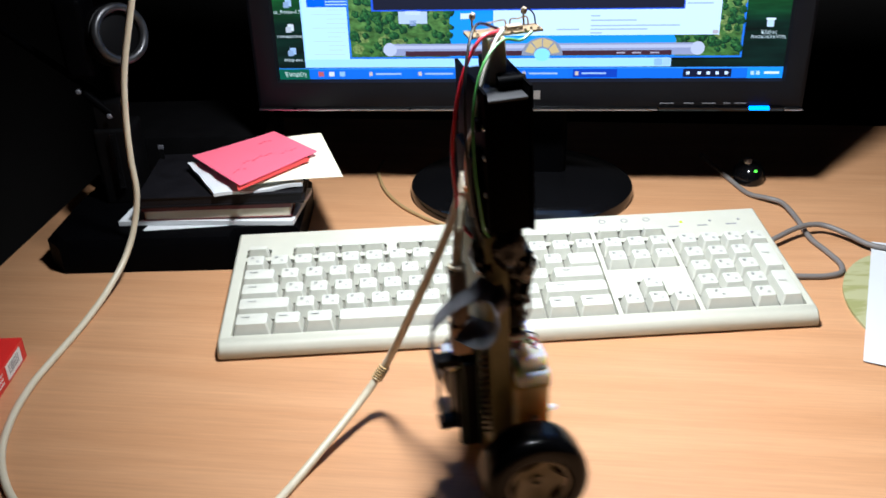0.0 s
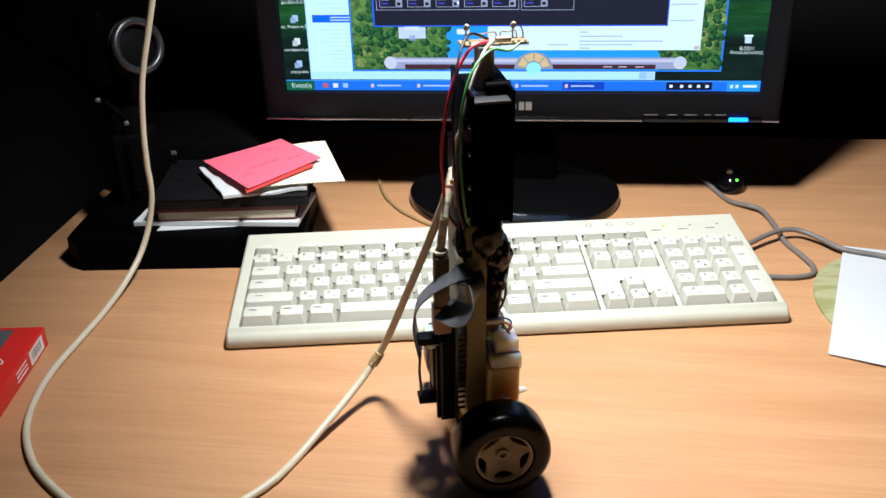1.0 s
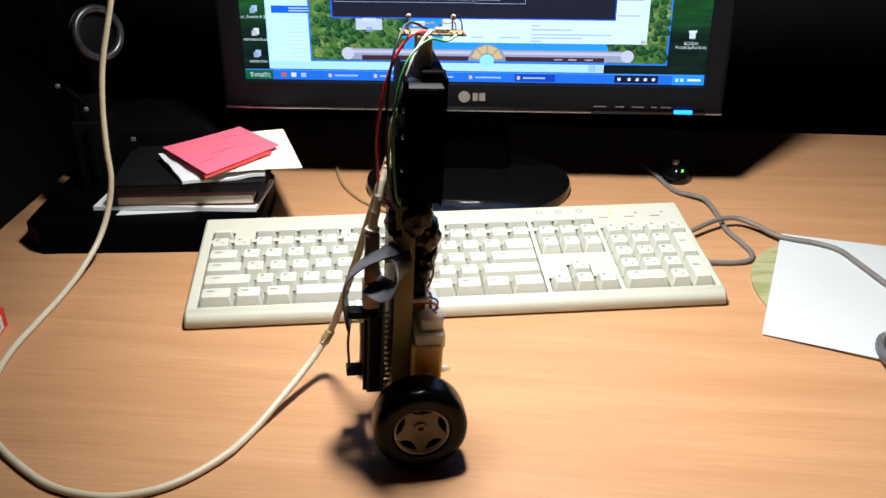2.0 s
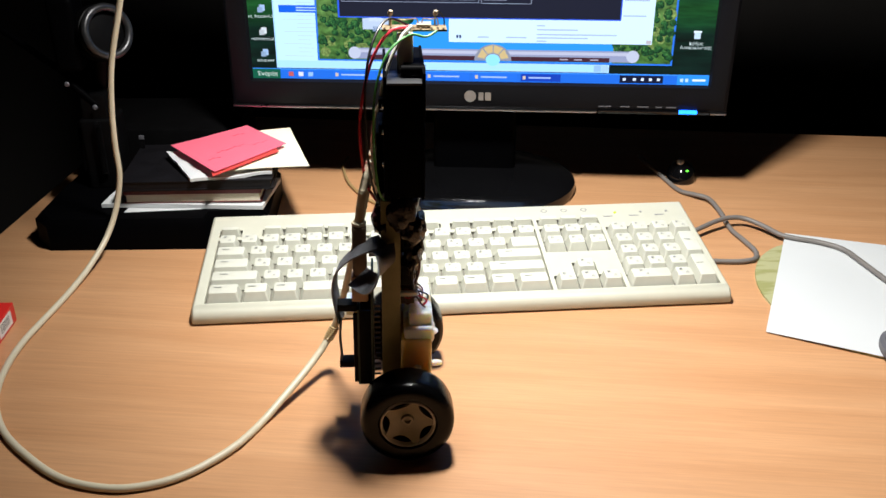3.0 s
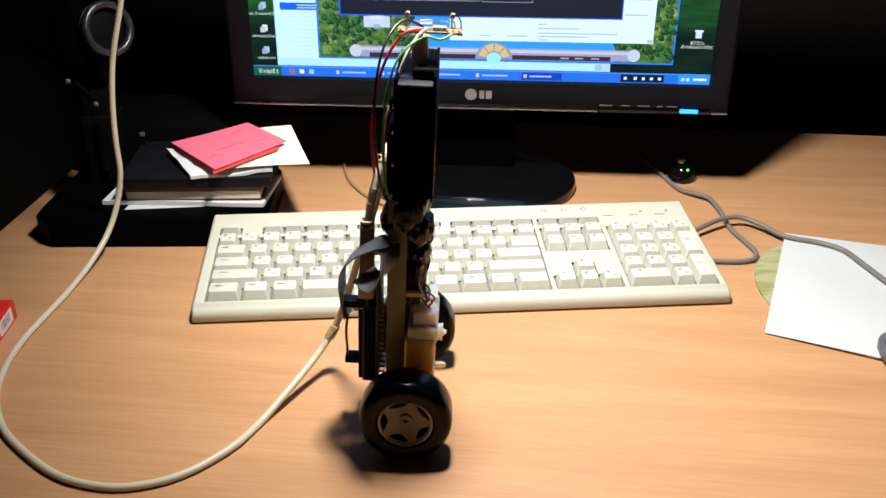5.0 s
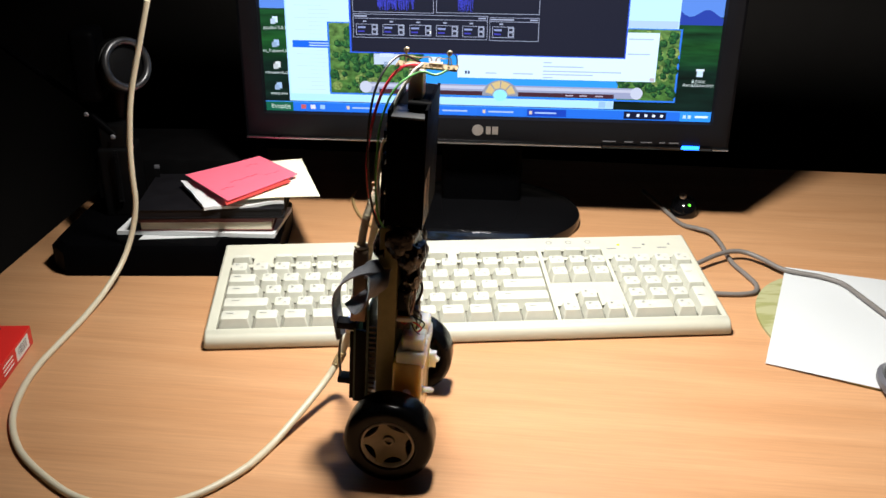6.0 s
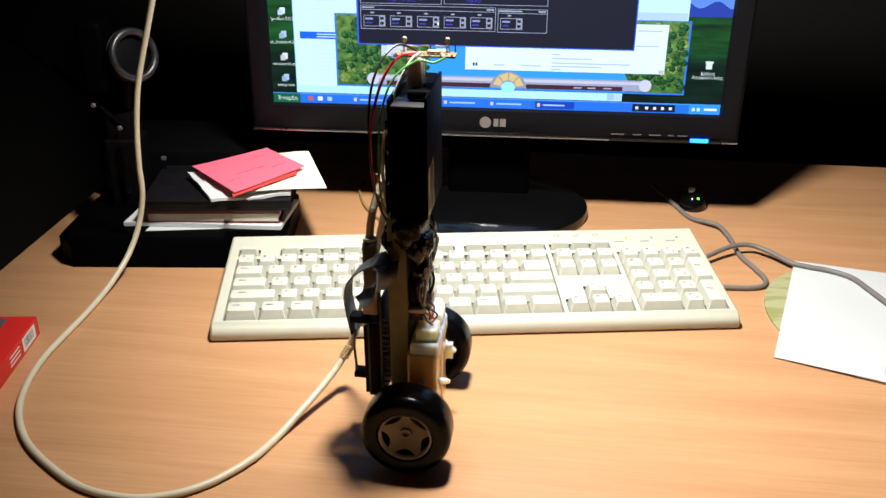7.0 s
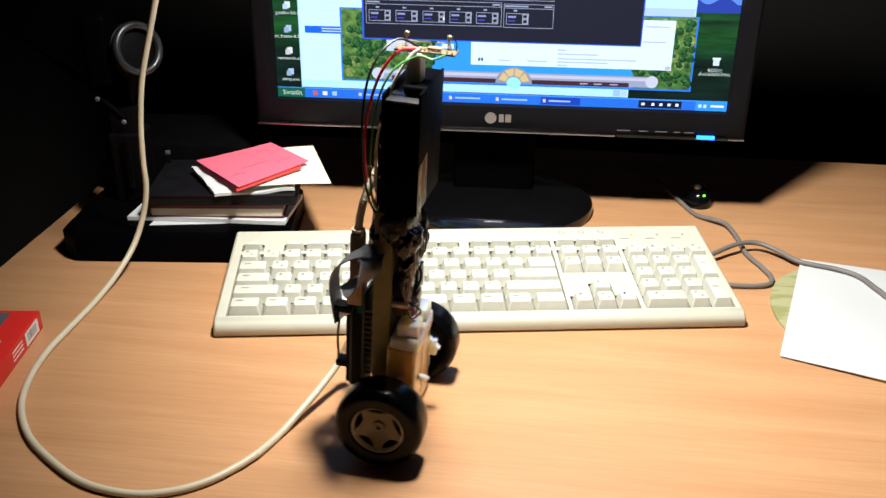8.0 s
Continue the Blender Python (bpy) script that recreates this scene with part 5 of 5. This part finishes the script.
def ribbon(points, half):
    """A flat cable: a thin band, wide across the path."""
    bm = bmesh.new()
    pts = smooth_path(points, 8)
    n = len(pts)
    tang = [(pts[min(i + 1, n - 1)] - pts[max(i - 1, 0)]).normalized() for i in range(n)]
    rows = []
    for i, p in enumerate(pts):
        wide = Vector((0.25, 0.93, 0.25))
        wide = (wide - tang[i] * wide.dot(tang[i])).normalized()
        nrm = wide.cross(tang[i])
        rows.append([bm.verts.new(p + wide * half * s + nrm * (0.00045 * o + 0.00012 * (k % 2))) for o in (-1, 1) for k, s in enumerate([j / 5 - 1 for j in range(11)])])
    for a, b in zip(rows, rows[1:]):
        for k in range(10):
            bm.faces.new((a[k], a[k + 1], b[k + 1], b[k]))
            bm.faces.new((a[11 + k], b[11 + k], b[12 + k], a[12 + k]))
        bm.faces.new((a[0], b[0], b[11], a[11]))
        bm.faces.new((a[10], a[21], b[21], b[10]))
    bm.faces.new([rows[0][k] for k in range(11)] + [rows[0][21 - k] for k in range(11)])
    bm.faces.new([rows[-1][k] for k in range(11)] + [rows[-1][21 - k] for k in range(11)])
    return bm


build_body()

# ---- supply cable: a still loop on the desk and a part that swings with the robot ----
cable = thing("usb_cable", "ivory cable looping over the desk up to the robot", "cable")
CABLE_R = 0.0026
part("loop", tube([(-0.0500, 0.1130, 0.262), (-0.0620, 0.1180, 0.225), (-0.0760, 0.1230, 0.18), (-0.0830, 0.1260, 0.14), (-0.0860, 0.1280, 0.105), (-0.0870, 0.1290, 0.075), (-0.0940, 0.1270, 0.045), (-0.1030, 0.1140, 0.022), (-0.1130, 0.0880, 0.008), (-0.1190, 0.0640, 0.0036), (-0.1240, 0.0370, 0.0026), (-0.1310, 0.0020, 0.0026), (-0.1370, -0.0320, 0.0026),
                   (-0.1380, -0.0680, 0.0026), (-0.1320, -0.1050, 0.0026), (-0.1150, -0.1410, 0.0026), (-0.0890, -0.1710, 0.0026), (-0.0610, -0.1940, 0.0026), (-0.0290, -0.2050, 0.0026), (-0.0030, -0.2030, 0.0026), (0.0170, -0.1940, 0.0026), (0.0340, -0.1800, 0.0028), (0.0450, -0.1680, 0.003)], CABLE_R, 12, 8), USB, cable)
SEGMENTS = 34
seg_mesh = finish(lathe([(0, -0.0074), (CABLE_R * 0.75, -0.0072), (CABLE_R * 0.98, -0.0066), (CABLE_R, -0.0062), (CABLE_R, -0.0054), (CABLE_R, 0.0054), (CABLE_R, 0.0062), (CABLE_R * 0.98, 0.0066), (CABLE_R * 0.75, 0.0072), (0, 0.0074)], 12), "segment", USB)
segments = []
for i in range(SEGMENTS):
    s = new("segment", seg_mesh)
    s.parent = cable
    segments.append(s)
wrap = part("wire_wrap", add_tube(bmesh.new(), [Vector((0.0033 * math.cos(i * 0.8), 0.0033 * math.sin(i * 0.8), -0.0055 + i * 0.00023)) for i in range(48)], 0.0007, 6, raw=True), WRAP, cable, "coil of pale wire round the cable")

# t, x, y of the axle's middle, turn, lean
ROBOT = [
    (0, 0.1860, -0.1280, 8.9, -1.9),
    (0.1, 0.1692, -0.1277, 8.7, 2.6),
    (0.2, 0.1754, -0.1274, 8.6, 0.9),
    (0.5, 0.1770, -0.1266, 8.1, 0.3),
    (0.8, 0.1831, -0.1266, 7.4, -0.9),
    (0.9, 0.1884, -0.1266, 7.1, -2.2),
    (1, 0.1788, -0.1266, 6.9, 0.6),
    (1.3, 0.1817, -0.1265, 5.6, -1.4),
    (1.5, 0.1687, -0.1264, 4.8, 1.4),
    (1.7, 0.1674, -0.1267, 5.0, 2.5),
    (2.8, 0.1506, -0.1254, -1.2, 4.5),
    (3, 0.1572, -0.1242, -0.9, 1.0),
    (3.1, 0.1493, -0.1256, -0.0, 4.1),
    (3.2, 0.1615, -0.1270, 0.8, 1.7),
    (3.5, 0.1723, -0.1255, -1.4, 0.9),
    (3.6, 0.1783, -0.1244, -2.5, -1.1),
    (3.7, 0.1642, -0.1233, -3.5, 2.3),
    (3.9, 0.1529, -0.1237, -3.5, 3.1),
    (4, 0.1547, -0.1239, -3.5, 1.5),
    (4.2, 0.1434, -0.1250, -3.4, 6.2),
    (4.3, 0.1652, -0.1252, -4.0, 0.4),
    (4.5, 0.1699, -0.1257, -5.3, -0.6),
    (4.6, 0.1622, -0.1247, -5.2, 1.9),
    (4.7, 0.1624, -0.1238, -5.0, 2.3),
    (5.8, 0.1618, -0.1233, -10.9, 0.9),
    (6, 0.1513, -0.1212, -10.8, 2.8),
    (6.1, 0.1573, -0.1222, -11.0, 0.0),
    (6.2, 0.1473, -0.1232, -11.2, 1.6),
    (6.4, 0.1344, -0.1199, -11.3, 3.8),
    (6.5, 0.1370, -0.1182, -11.4, 2.4),
    (6.7, 0.1352, -0.1199, -9.6, 4.1),
    (7, 0.1596, -0.1220, -11.7, -0.7),
    (7.2, 0.1539, -0.1239, -12.3, 1.9),
    (7.3, 0.1535, -0.1220, -12.2, 1.2),
    (7.5, 0.1376, -0.1181, -12.1, 4.0),
    (7.6, 0.1425, -0.1163, -11.9, 2.1),
    (7.7, 0.1313, -0.1144, -11.6, 4.5),
    (7.9, 0.1497, -0.1162, -14.3, 0.5),
    (8, 0.1439, -0.1171, -15.6, 2.6),
]


def robot_pose(row):
    t, x, y, yaw, lean = row
    return pose(x, y, WHEEL_R, 0, lean, yaw)


def cable_line(row):
    """The swinging part of the cable, from the desk up and over into the plug."""
    m = robot_pose(row)
    plug = m @ Vector((-0.029, -0.020, 0.120))
    up = m @ Vector((-0.0262, -0.018, 0.140))
    crest = m @ Vector((-0.0185, -0.004, 0.162))
    down = m @ Vector((-0.0240, 0.010, 0.130))
    rest = Vector((0.0650, -0.1350, 0.0048))
    knot = Vector((0.1060 + 0.15 * (row[1] - 0.169), -0.0840, 0.031))
    low = knot.lerp(down, 0.5) + Vector((0.003, 0.002, 0.002))
    return [Vector((0.0340, -0.1800, 0.0028)), Vector((0.0450, -0.1680, 0.0030)), rest, knot, low, down, crest, up, plug]


def along(points, count):
    """count joints, evenly spaced, on the smooth path."""
    p = smooth_path(points, 10)[10:]
    length = [0.0]
    for a, b in zip(p, p[1:]):
        length.append(length[-1] + (b - a).length)
    out, k = [], 0
    for i in range(count):
        want = length[-1] * i / (count - 1)
        while k < len(p) - 2 and length[k + 1] < want:
            k += 1
        f = (want - length[k]) / max(1e-9, length[k + 1] - length[k])
        out.append(p[k].lerp(p[k + 1], min(1, max(0, f))))
    return out


def between(a, b):
    return Matrix.Translation((a + b) / 2) @ (b - a).to_track_quat("Z", "Y").to_matrix().to_4x4()


def motions():
    walk(robot, [(row[0], robot_pose(row)) for row in ROBOT])
    x0 = ROBOT[0][1]
    for w, y, start in ((wheel_near, NEAR_Y, 56), (wheel_far, FAR_Y, -12)):
        rows = []
        for row in ROBOT:
            t, x, _, yaw, lean = row
            spin = math.degrees((x - x0 - y * math.sin(radians(yaw))) / WHEEL_R)
            rows.append((t, pose(0, y, 0, 0, start + spin - lean, 0)))
        walk(w, rows)
    joints = [(row[0], along(cable_line(row), SEGMENTS + 1)) for row in ROBOT]
    for i, s in enumerate(segments):
        walk(s, [(t, between(j[i], j[i + 1])) for t, j in joints])
    walk(wrap, [(t, between(j[11], j[12])) for t, j in joints])


motions()
